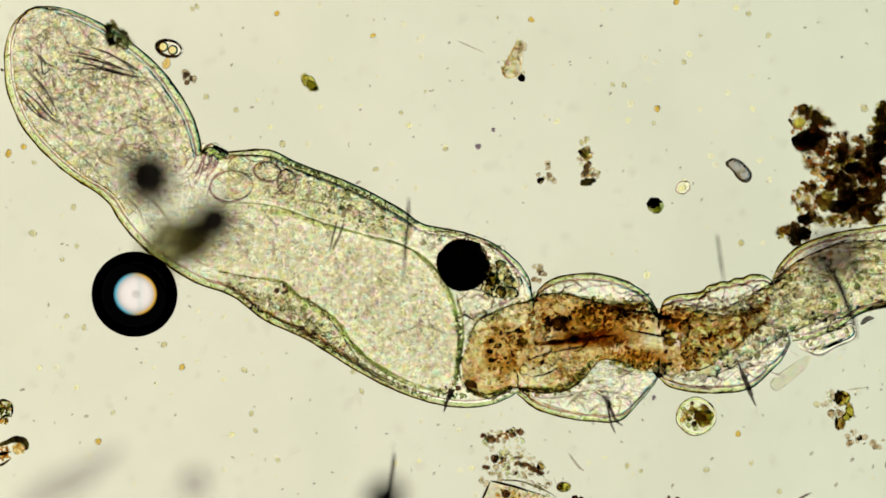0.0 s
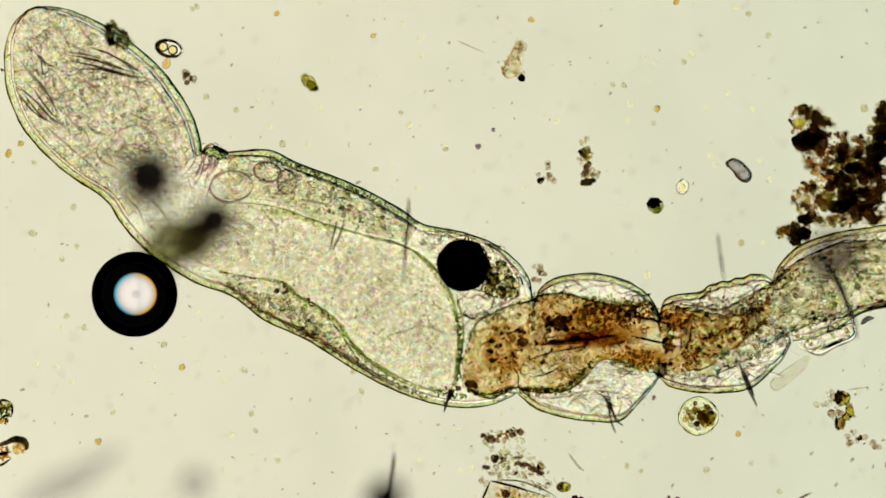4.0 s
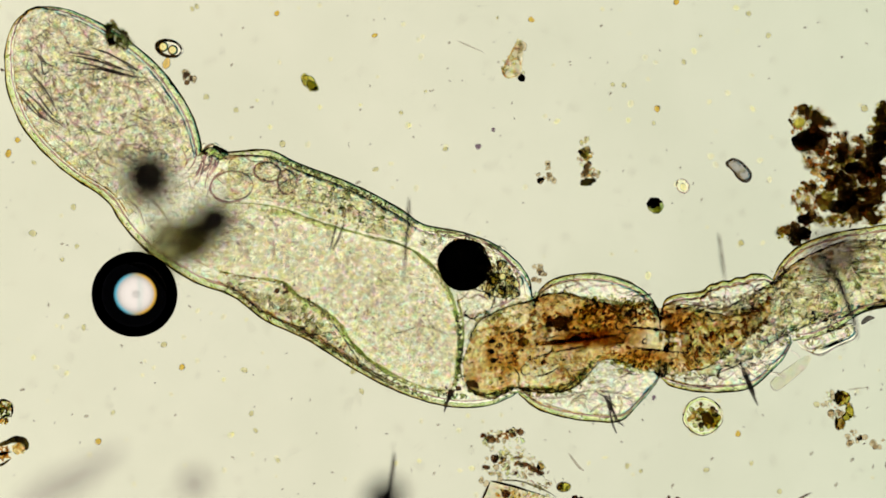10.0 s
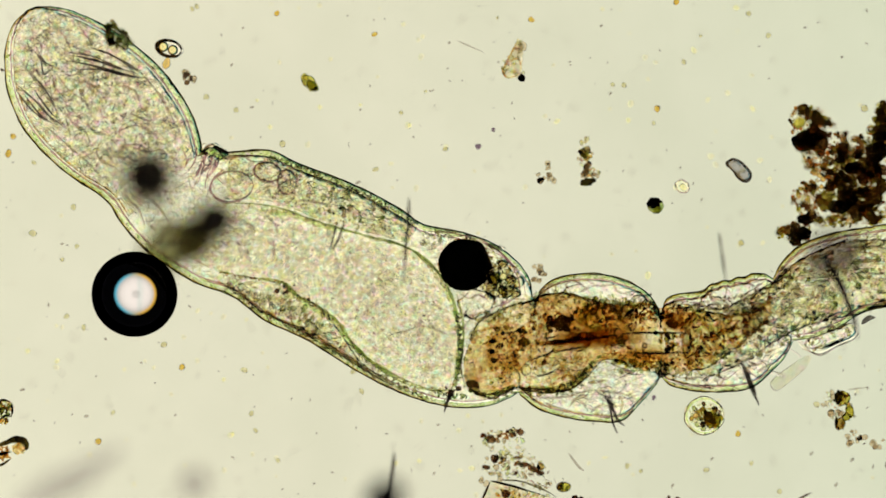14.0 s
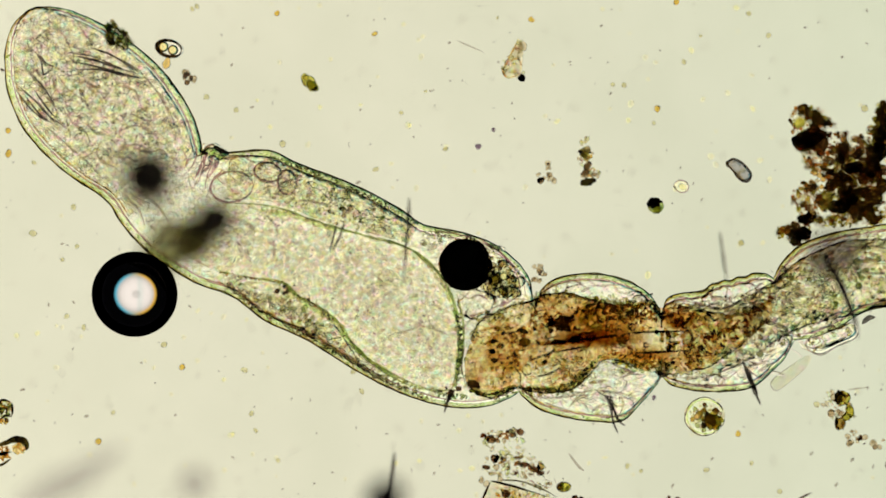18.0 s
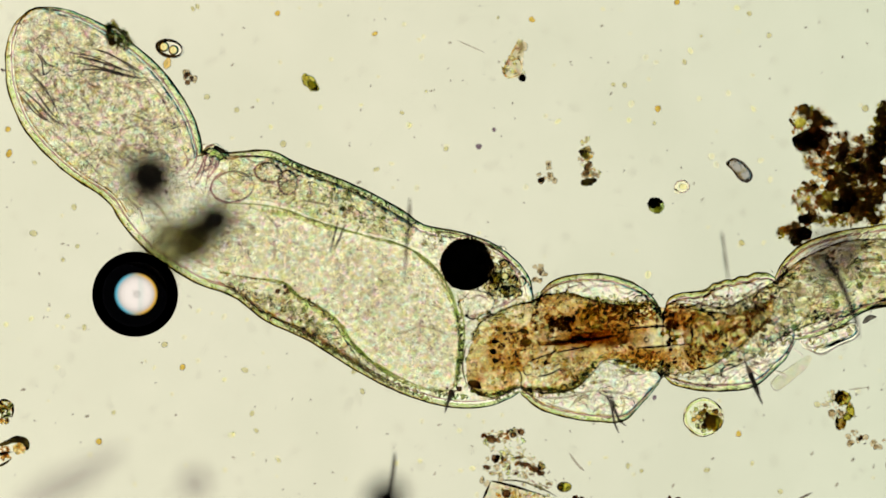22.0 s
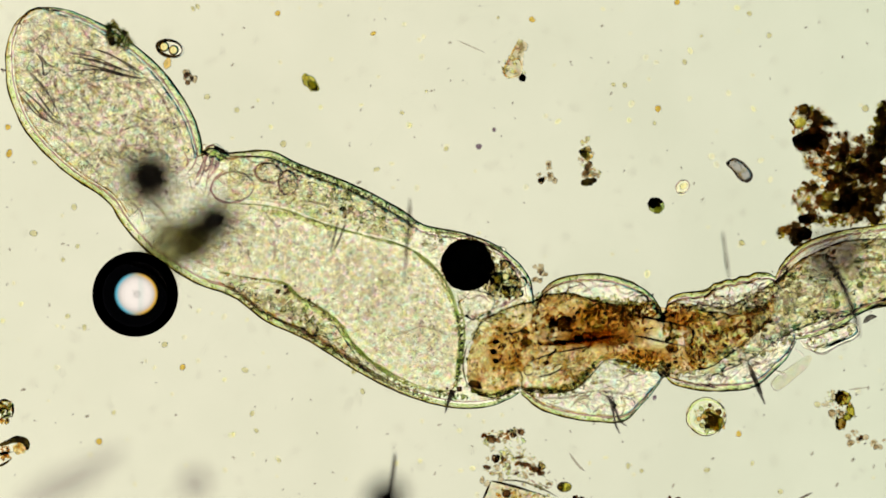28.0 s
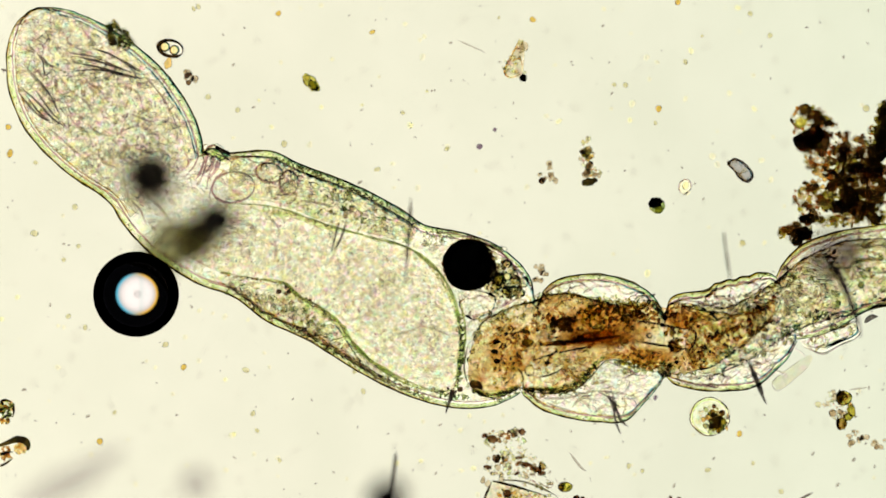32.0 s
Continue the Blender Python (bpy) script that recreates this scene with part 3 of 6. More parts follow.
for u, v, p, q, t in ((371, 267, 13, 9, 40), (388, 268, 13, 7, -30), (364, 281, 8, 13, 10), (392, 279, 9, 8, 0), (378, 285, 9, 12, 20)):
    part("wart_fold", lump(at(u, v, 0.07), (p / 1000, q / 1000, 0.012), 0.35, 3, t, 2, u), WALL if u in (371, 392) else FOLD, front, "crumpled fold of the neck wart")
strands("wart_fold", HAIR, 1.8, 0.085, front, (376, 257, 387, 262, 399, 272), (386, 267, 394, 276, 404, 284), label="dark violet fold of the neck wart")
strands("wart_fold", PINK, 2.6, 0.085, front, (377, 255, 366, 260, 358, 272), (366, 268, 360, 282, 362, 294), (376, 274, 372, 290, 362, 304), (388, 282, 378, 300, 366, 316), (358, 284, 352, 302, 344, 316), label="reddish fold of the neck wart")
part("wart", lump(at(380, 268, 0.06), (0.024, 0.013, 0.03), 0.3, 3, -20), MEMBRANE, front, "small clear wart on the neck")
strands("membrane", CREASE, 1.8, 0.08, front, (358, 272, 366, 258, 382, 258, 398, 268), (362, 284, 372, 268, 388, 266))

part("tissue", loft([(*inset(s[:2], s[2:], 17), *inset(s[2:], s[:2], 17)) for s in FRONT[1:10]], 0.068, 0.082, 4, 20, 1.0, (0.05, 0.05), thin=True), LOBEFLESH, front, "crumpled clear tissue of the end lobe")
LOBE = [(70, 70, 40, 44), (110, 110, 70, 70), (160, 160, 90, 80), (220, 200, 90, 80), (260, 250, 70, 60), (200, 290, 60, 40), (270, 340, 50, 50)]
creases(front, CREASE, LOBE, 165, 14, 1.6, 0.085, "crumpled dark creases of tissue")
creases(front, FOLD, LOBE, 182, 15, 2.5, 0.08, "crumpled lilac creases of tissue")
creases(front, CREASE, [(60, 150, 34, 60), (80, 190, 40, 40)], 20, 29, 2.4, 0.085, "long dark creases of tissue", (52, 14))
crumbs(front, GRIT, LOBE, 420, 2, 4.5, 0.05, 0.088, "clear grit of the tissue")

# front segment: trunk
STOMACH = [(335, 368, 300, 436), (395, 360, 385, 480), (450, 361, 440, 490), (500, 370, 500, 500), (550, 388, 525, 522), (600, 404, 565, 543), (660, 421, 600, 572), (715, 436, 622, 605),
           (750, 460, 660, 640), (780, 490, 715, 672), (800, 530, 765, 690), (811, 580, 795, 690), (812, 630, 806, 668)]
part("stomach", loft(STOMACH, 0.042, 0.07, 4, 20, 1.0, (0.05, 0.2), thin=True), SAND, front, "wide sandy-coloured stomach")
part("stomach_wall", tube([s[:2] for s in STOMACH[1:]], 0.0022, 0.08, 0.01, rough=1.2), CREASE_GREEN, front)
part("stomach_wall", tube([s[2:] for s in STOMACH[1:-1]], 0.0026, 0.08, 0.012, rough=1.3), CREASE_GREEN, front)
strands("stomach_wall", CREASE_GREEN, 2.0, 0.085, front, (668, 420, 700, 430, 735, 446, 762, 466, 786, 496, 803, 530, 812, 570), (808, 520, 818, 560, 820, 600, 812, 650, 806, 684), (620, 600, 655, 640, 712, 676, 770, 694))
strands("stomach_wall", WALL, 4.5, 0.08, front, (450, 370, 520, 382, 570, 400, 640, 414), (780, 500, 804, 545, 813, 600, 808, 660, 800, 690), (500, 500, 545, 540, 590, 566, 614, 600, 660, 642, 720, 682), label="yellowish stomach wall")
SANDY = [(400, 420, 50, 45), (480, 430, 60, 55), (560, 460, 60, 55), (640, 500, 60, 65), (700, 550, 70, 80), (760, 620, 40, 60)]
crumbs(front, GRIT, SANDY, 1000, 1.6, 4.0, 0.05, 0.09, "clear grit in the stomach")
creases(front, FOLD, SANDY, 182, 7, 1.7, 0.085, "fine lilac wrinkles of the stomach")
creases(front, CREASE, SANDY, 240, 6, 1.6, 0.085, "fine wrinkles of the stomach")
UPPER = [(405, 276, 400, 352), (475, 278, 455, 354), (530, 302, 505, 364), (600, 328, 560, 388), (660, 356, 620, 404), (712, 386, 680, 420), (738, 404, 722, 432)]
LOWER = [(372, 486, 352, 494), (440, 496, 410, 512), (500, 506, 458, 548), (535, 535, 520, 580), (575, 556, 575, 612), (605, 590, 615, 636), (640, 640, 660, 664), (700, 680, 720, 694)]
part("tissue_band", loft(UPPER, 0.05, 0.068, 4, 14, 1.0, (0.03, 0.03), thin=True), DENSE, front, "dense grainy tissue above the stomach")
part("tissue_band", loft(LOWER, 0.05, 0.068, 4, 14, 1.0, (0.03, 0.03), thin=True), DENSE, front, "dense grainy tissue below the stomach")
for u, v, a, b, turn in ((410, 330, 38, 27, -8), (474, 304, 25, 17, 10), (508, 322, 17, 22, 0)):
    part("vesicle", lump(at(u, v, 0.07), (a / 1000, b / 1000, 0.02), 0.08, 3, -turn), MEMBRANE, front, "clear oval vesicle")
    strands("membrane", PINK, 1.9, 0.088, front, oval(u, v, a, b, turn))
strands("membrane", CREASE, 1.9, 0.088, front, (486, 340, 502, 322, 522, 316, 526, 300), (478, 342, 500, 344, 512, 336), (508, 362, 522, 346, 510, 330),
        (530, 354, 560, 358, 588, 366), (420, 270, 448, 286, 470, 284), (450, 310, 466, 322, 484, 324))
strands("fold", CREASE, 2.2, 0.09, front, (742, 576, 768, 582, 792, 592), (762, 538, 774, 542, 782, 550), (700, 590, 724, 584, 742, 576), (480, 420, 486, 440, 482, 464), (470, 380, 488, 400, 490, 420))
scatter(front, "granule", GREENS + PALES, [(560, 570, 34, 20), (520, 540, 26, 16), (600, 604, 20, 14), (640, 380, 50, 18), (580, 350, 40, 18)], 50, 0.003, 0.006, 0.05, 0.09)
scatter(front, "granule", DARK, [(508, 510, 20, 10), (545, 532, 18, 10), (800, 690, 12, 10)], 10, 0.002, 0.005, 0.06, 0.09)
crumbs(front, CRUMB_GREY, along((470, 280, 520, 294, 560, 312, 610, 332, 660, 356, 700, 379, 736, 405), 6), 330, 1.0, 2.8, 0.05, 0.09, "dark green crumbs under the body wall")
crumbs(front, CRUMB_GREY, along((400, 514, 420, 522, 470, 556, 540, 592, 600, 628, 660, 660, 720, 690, 770, 706), 6), 360, 1.0, 2.9, 0.05, 0.09, "dark green crumbs under the body wall")
crumbs(front, CRUMB_MOSS, along((480, 277, 530, 294, 600, 322, 660, 350, 715, 381, 745, 400), 3.5), 170, 0.7, 1.9, 0.05, 0.09, "moss-green crumbs under the body wall")
crumbs(front, CRUMB_MOSS, along((400, 516, 440, 536, 500, 572, 560, 604, 620, 640, 680, 670, 740, 698), 4.5), 210, 0.7, 2.0, 0.05, 0.09, "moss-green crumbs under the body wall")
crumbs(front, CRUMB_MOSS, along((812, 560, 816, 620, 808, 680, 800, 694), 5) + along((770, 694, 800, 700, 830, 702), 4), 150, 1.0, 3.0, 0.05, 0.09, "moss-green crumbs behind the stomach")
crumbs(front, CRUMB_DARK, along((540, 300, 600, 326, 660, 353, 720, 388), 4) + along((440, 536, 520, 580, 600, 624, 680, 668), 4), 80, 0.8, 2.0, 0.06, 0.09, "dark crumbs under the body wall")
crumbs(front, CRUMB_GREY, along((500, 350, 560, 372, 620, 388, 680, 408), 16) + along((500, 530, 550, 570, 600, 606), 18), 260, 1.2, 3, 0.05, 0.085, "pale green crumbs of tissue")
crumbs(front, CRUMB_GREY, along((392, 482, 440, 492, 500, 502, 530, 528, 570, 548, 604, 580, 630, 620, 680, 660, 740, 686, 790, 692), 4), 300, 1.0, 3.0, 0.06, 0.09, "olive crumbs along the stomach wall")
crumbs(front, CRUMB_GREY, along((440, 366, 500, 374, 560, 394, 630, 412, 710, 434), 3) + along((760, 470, 790, 510, 806, 560, 812, 620, 806, 680), 4), 220, 1.0, 2.6, 0.06, 0.09, "olive crumbs along the stomach wall")
crumbs(front, CRUMB_GREY, [(180, 170, 120, 70), (200, 240, 90, 50), (120, 110, 70, 60)], 240, 1.2, 3.2, 0.05, 0.09, "pale crumbs in the end lobe")
crumbs(front, CRUMB_DARK, along((392, 484, 440, 492, 500, 500, 520, 516, 545, 534, 590, 566, 606, 590, 640, 632), 3) + [(800, 690, 12, 10)], 60, 1, 2.8, 0.06, 0.09, "dark crumbs along the stomach wall")
UPBAND, LOWBAND = along((420, 300, 480, 312, 540, 336, 600, 360, 660, 384, 710, 405), 24), along((400, 498, 460, 524, 520, 556, 580, 594, 630, 636, 690, 672), 13)
for band in (UPBAND, LOWBAND):
    crumbs(front, GRIT, band, 300, 1.8, 4.2, 0.05, 0.09, "clear grit of the dense tissue")
    creases(front, FOLD, band, 91, 12, 2.3, 0.085, "lilac creases of the dense tissue", (25, 25))
    creases(front, CREASE_GREEN, band, 50, 10, 1.0, 0.085, "green creases of the dense tissue", (25, 30))
creases(front, CREASE, [(380, 300, 34, 30), (340, 300, 24, 40), (480, 320, 50, 28)], 35, 19, 1.9, 0.088, "crumpled creases at the neck")
creases(front, FOLD, [(380, 300, 34, 30), (340, 300, 24, 40), (480, 320, 50, 28)], 42, 18, 2.7, 0.085, "lilac creases at the neck")
egg = part("egg", lump(at(821, 469.5, 0.05), (0.046, 0.0455, 0.043), 0.11, 5, 0, 1.3, 3), BLACK, worm, "opaque black round egg")
crumbs(egg, CRUMB_DARK, along(oval(820, 469, 44.5, 44), 2), 700, 0.7, 1.8, 0.03, 0.07, "dark crumbs of the egg shell")
crumbs(egg, CRUMB_BLACK, along((866, 474, 860, 492, 848, 506, 832, 513), 4), 60, 0.9, 2.4, 0.03, 0.085, "black-brown crumbs clinging to the egg")
crumbs(front, GRIT, [(762, 424, 20, 18), (792, 416, 26, 7), (868, 442, 26, 8)], 110, 1.8, 4.0, 0.05, 0.09, "clear grit beside the egg")
crumbs(front, CRUMB_GREY, [(762, 424, 20, 18), (792, 416, 26, 7), (868, 442, 26, 8)], 70, 1.2, 3.0, 0.05, 0.09, "grey crumbs beside the egg")
strands("egg_sac", PINK, 1.6, 0.08, front, (806, 420, 830, 417, 858, 428, 896, 458, 918, 498, 912, 526, 884, 544))
strands("egg_sac", PINK, 1.5, 0.08, front, (756, 410, 800, 412, 850, 428, 892, 452, 922, 492, 930, 524))
SAC = [(884, 494, 30, 36), (868, 470, 18, 16), (900, 520, 16, 16)]
scatter(egg, "granule", PALES + GREENS, SAC, 26, 0.003, 0.006, 0.04, 0.085)
scatter(egg, "globule", [grain_mesh("globule", CELLS, 0.25, s) for s in (2, 6)], [(880, 480, 22, 22), (900, 505, 20, 24), (872, 512, 20, 16)], 52, 0.005, 0.011, 0.05, 0.085)
crumbs(egg, CRUMB_DARK, SAC, 24, 1.2, 3, 0.04, 0.088, "dark crumbs beside the egg")
crumbs(egg, CRUMB_GREY, SAC, 90, 1.8, 4.5, 0.04, 0.088, "grey-green crumbs beside the egg")
creases(egg, CREASE, [(840, 540, 36, 26), (884, 500, 32, 40)], 30, 12, 2.1, 0.088, "dark creases beside the egg")
part("vacuole", lump(at(843, 538, 0.06), (0.031, 0.023, 0.025), 0.35, 3, 10), MEMBRANE, front, "bright clear vacuole below the egg")
strands("membrane", CREASE, 2.0, 0.085, front, (814, 520, 830, 528, 848, 522, 866, 534), (818, 560, 838, 558, 866, 548, 890, 536), (880, 544, 905, 530, 930, 530), (816, 584, 836, 562, 862, 550))
strands("bristle", HAIR, 2.0, 0.11, front, (597, 391, 590, 418, 583, 446), (609, 394, 600, 420, 589, 442), label="short grey bristle")
strands("bristle", HAIR, 3.6, 0.18, front, (724, 350, 722, 390, 718, 440, 714, 498), label="long grey bristle across the body")
strands("bristle", HAIR, 3.2, 0.10, front, (799, 688, 793, 706, 786, 730), (804, 690, 798, 700, 792, 712), label="short dark bristle")

# middle segment and gut
ROD = (1116, 584, 1224, 618)       # the hollow rod keeps this stretch of the gut clear
GUT1 = [(832, 600, 818, 640), (845, 572, 824, 682), (872, 555, 852, 701), (905, 541, 882, 700), (935, 534, 910, 686), (965, 522, 940, 693), (1000, 520, 975, 695), (1040, 530, 1010, 688),
        (1070, 538, 1040, 664), (1100, 539, 1065, 638), (1125, 534, 1100, 640), (1150, 536, 1135, 656), (1168, 546, 1166, 657)]
GUT2 = [(1192, 538, 1190, 662), (1225, 544, 1225, 656), (1258, 553, 1256, 646), (1285, 557, 1284, 630), (1312, 550, 1313, 606), (1340, 540, 1342, 582), (1362, 532, 1364, 556)]
HINDGUT = [(1206, 590, 1206, 626), (1226, 552, 1230, 656), (1248, 543, 1258, 666), (1272, 548, 1285, 655), (1305, 536, 1325, 636), (1342, 514, 1365, 608), (1374, 496, 1402, 586), (1402, 472, 1440, 572), (1432, 452, 1488, 562),
           (1470, 436, 1525, 550), (1520, 428, 1560, 544), (1600, 424, 1610, 538), (1690, 424, 1690, 530)]
gut = part("gut", loft(GUT1 + GUT2, 0.038, 0.07, 4, 20, 1.0, (0.2, 0.05), uneven=0.003, thin=True), BROWN, worm, "brown gut with dark grains")
hind = part("hind_gut", loft(HINDGUT, 0.030, 0.072, 4, 20, 1.0, (0.05, 0.2), uneven=0.003, thin=True), TAILFLESH, worm, "pale granular hind gut running into the tail")
strands("gut_wall", CREASE, 2.2, 0.088, hind, [1172, 552, 1182, 540, 1204, 534, 1226, 537] + [x for q in HINDGUT[2:] for x in q[:2]], label="dark crinkled edge of the hind gut", rough=1.4)
strands("gut_wall", CREASE, 1.8, 0.088, hind, [1172, 656, 1186, 664, 1206, 670, 1232, 668] + [x for q in HINDGUT[2:9] for x in q[2:]], label="dark crinkled edge of the hind gut", rough=1.4)
part("gut_wall", tube([s[2:] for s in GUT1[1:-1]], 0.0016, 0.08, 0.012, rough=1.2), LINE, waist)
part("gut_wall", tube([s[:2] for s in GUT1[:-2]], 0.0014, 0.08, 0.012, rough=1.2), LINE, waist)
strands("gut_wall", WALL, 6, 0.075, waist, (832, 690, 856, 696, 884, 692, 908, 682), (930, 684, 975, 688, 1006, 680, 1034, 656, 1058, 632), label="olive gut wall")
strands("gut_wall", LINE, 1.6, 0.088, waist, (820, 610, 814, 650, 822, 684), (908, 650, 918, 664, 917, 690))
BROWNISH = [(905, 600, 34, 24), (890, 620, 30, 40), (930, 612, 30, 10), (960, 560, 30, 20), (1040, 560, 40, 24), (1090, 558, 50, 22), (1130, 552, 34, 18), (1110, 620, 40, 20), (1140, 634, 26, 18)]
GUTTY = [(870, 620, 46, 66), (930, 600, 40, 70), (980, 600, 50, 80), (1060, 575, 60, 44), (1120, 560, 46, 26), (1115, 622, 50, 24), (1010, 640, 30, 40)]
scatter(waist, "grain", DARK, BROWNISH, 40, 0.002, 0.0035, 0.05, 0.092)
scatter(waist, "grain", AMBER + OLIVES[:1], GUTTY, 50, 0.002, 0.0045, 0.04, 0.085, 0.5)
scatter(waist, "grain", DARK, [(992, 572, 24, 20), (982, 576, 16, 14), (1004, 582, 12, 12)], 20, 0.003, 0.0065, 0.05, 0.092)
part("dark_mass", lump(at(992, 572, 0.06), (0.015, 0.013, 0.010), 0.4, 4, 20, 2.0, 3), CORE, waist, "dense black-brown mass in the gut")
part("joint", lump(at(1169, 653, 0.05), (0.013, 0.014, 0.03), 0.25, 4, 0, 1.6, 4), FLESH, waist, "clear joint between two segments")
crumbs(waist, CRUMB_GREY, [(1169, 652, 14, 11)], 40, 1.4, 3.6, 0.05, 0.088, "grey-green crumbs of the joint")
crumbs(waist, CRUMB_OLIVE, [(1168, 648, 16, 9)], 20, 1.4, 3.4, 0.05, 0.088, "olive crumbs of the joint")
crumbs(waist, CRUMB_AMBER, GUTTY, 640, 1.0, 2.8, 0.045, 0.085, "amber crumbs in the gut", ROD)
crumbs(waist, CRUMB_DARK, [(1085, 558, 56, 20), (1130, 550, 32, 14), (1050, 588, 36, 10), (992, 574, 24, 18), (1142, 556, 22, 16), (1142, 642, 22, 12)], 130, 1.5, 4.2, 0.045, 0.088, "dark crumbs in the gut", ROD)
crumbs(waist, CRUMB_OLIVE, [(1085, 550, 60, 16), (1130, 640, 36, 12), (1040, 560, 30, 20)], 230, 1.6, 4.0, 0.045, 0.088, "olive crumbs in the gut", ROD)
crumbs(waist, CRUMB_DARK, BROWNISH + [(1050, 590, 50, 16), (1092, 574, 30, 16), (1060, 604, 40, 12), (1086, 600, 30, 16), (1100, 588, 16, 20)], 300, 1.4, 4.0, 0.045, 0.085, "dark crumbs in the gut", ROD)
crumbs(waist, CRUMB_OLIVE, GUTTY + [(1090, 545, 60, 16)] * 3, 240, 1.0, 3.2, 0.045, 0.088, "olive crumbs in the gut", ROD)
crumbs(waist, GRIT, GUTTY, 900, 1.8, 4.4, 0.05, 0.09, "clear grit in the gut", ROD)
creases(waist, CREASE, GUTTY, 90, 8, 1.4, 0.09, "fine dark wrinkles of the gut")
crumbs(waist, CRUMB_GREY, [(1060, 532, 60, 8), (1120, 654, 40, 8), (975, 524, 44, 7), (870, 560, 40, 10), (930, 690, 60, 6), (830, 650, 10, 40), (1030, 668, 24, 14)], 360, 1.2, 3.4, 0.05, 0.085, "grey-green crumbs along the gut wall")
scatter(waist, "grain", GREENS + OLIVES, [(1060, 537, 60, 8), (1120, 650, 40, 8), (980, 528, 40, 8), (1140, 537, 24, 8), (1085, 634, 30, 6)], 22, 0.0025, 0.0045, 0.05, 0.09)
UPW, LOWW = [(1040, 512, 50, 10), (990, 508, 24, 12), (1110, 524, 30, 10)], [(1000, 708, 34, 9), (1060, 690, 56, 30), (1100, 690, 30, 34), (1020, 698, 40, 20)]
creases(waist, CREASE, UPW + LOWW, 10, 30, 2.0, 0.085, "crumpled dark folds of clear tissue", (4, 20))
creases(waist, FOLD, UPW + LOWW, 14, 32, 4.2, 0.08, "crumpled lilac folds of clear tissue", (4, 18))
crumbs(waist, GRIT, UPW + LOWW, 60, 2, 4.5, 0.05, 0.09, "clear grit of the tissue")
for u, v, a, b, turn in ((836, 680, 13, 7, 20), (926, 606, 11, 8, 0), (924, 587, 8, 4, 0), (868, 622, 7, 5, 20), (872, 604, 7, 4, 0), (872, 638, 6, 5, 0), (888, 590, 4, 4, 0), (962, 641, 4, 4, 0), (984, 606, 12, 5, 10), (1020, 598, 8, 5, 0)):
    part("grain", lump(at(u, v, 0.085), (a / 1000, b / 1000, b / 1000), 0.4, 2, -turn, 2, u), SOOT if u in (924, 868, 872) else CORE, waist, "dark maroon grain")
strands("streak", CRUMB_DARK, 5.0, 0.075, waist, (948, 609, 990, 606, 1040, 601, 1090, 594), (1000, 600, 1040, 592, 1076, 584), label="dark brown smear along the needle", rough=0.9)
strands("needle", NEEDLE, 2.6, 0.092, waist, (958, 611, 1000, 604, 1050, 599, 1094, 592), label="long dark needle in the gut", rough=0.3)
strands("needle", NEEDLE, 1.5, 0.092, waist, (932, 640, 954, 631, 974, 624, 978, 612), (946, 667, 968, 662, 988, 652), (978, 624, 1010, 618, 1040, 612), (984, 596, 970, 598, 964, 606), (898, 590, 914, 586, 926, 574),
        (1040, 584, 1056, 578), (906, 618, 912, 632, 922, 636))
crumbs(waist, CRUMB_GREY, along([x for s in GUT1[:12] for x in s[:2]], 5) + along([x for s in GUT1[1:12] for x in s[2:]], 5), 420, 1.2, 3.4, 0.05, 0.09, "olive crumbs of the gut wall")
FLOOR = along((832, 690, 856, 698, 884, 694, 908, 684), 4) + along((930, 686, 975, 690, 1006, 682, 1034, 658, 1058, 632), 4)
crumbs(waist, CRUMB_MOSS, FLOOR, 230, 1.0, 3.0, 0.05, 0.09, "moss-green crumbs of the gut wall")
crumbs(waist, CRUMB_DARK, FLOOR, 80, 1.0, 3.0, 0.05, 0.09, "dark crumbs of the gut wall")
part("bead", lump(at(930, 655, 0.085), (0.0085, 0.0085, 0.0085), 0, 3), MEMBRANE, waist, "clear round bead")
strands("bead_ring", NEEDLE, 1.1, 0.09, waist, oval(930, 655, 8.5, 8.5))
scatter(waist, "bead", BEADS, [(1060, 580, 80, 40), (900, 600, 50, 40)], 14, 0.003, 0.005, 0.08, 0.092)
strands("fold", CREASE, 2.2, 0.085, waist, (992, 502, 1010, 496, 1030, 506, 1048, 524), (1034, 494, 1056, 506, 1086, 504), (1082, 500, 1092, 516, 1118, 522), (1006, 512, 1000, 504, 1012, 496), (1100, 520, 1126, 516, 1146, 534),
        (940, 702, 974, 704, 1004, 702, 1030, 694, 1052, 690), (1004, 722, 1020, 704, 1044, 698), (1040, 730, 1030, 714, 1020, 706), (1052, 690, 1080, 694, 1116, 700), (1096, 700, 1100, 716, 1094, 736), (1060, 716, 1044, 730),
        (1070, 640, 1100, 652, 1130, 664), (960, 712, 986, 722, 1010, 728))
strands("bristle", HAIR, 2.4, 0.10, waist, (1070, 698, 1078, 722, 1083, 748, 1091, 767), (1074, 700, 1084, 726, 1092, 744, 1104, 754), (1066, 700, 1080, 716, 1086, 734), label="curved dark bristle in a tuft")
strands("bristle", HAIR, 1.4, 0.10, waist, (1050, 690, 1066, 700, 1082, 704), (1076, 694, 1082, 712, 1090, 722))

# rear segment
scatter(rear, "grain", DARK, [(1200, 560, 26, 16), (1190, 630, 18, 20), (1225, 630, 30, 20), (1270, 600, 40, 14)], 26, 0.002, 0.0045, 0.05, 0.092)
scatter(rear, "grain", AMBER, [(1200, 580, 34, 40), (1240, 620, 40, 30), (1280, 600, 46, 20), (1330, 570, 30, 18)], 44, 0.003, 0.006, 0.04, 0.085, 0.5)
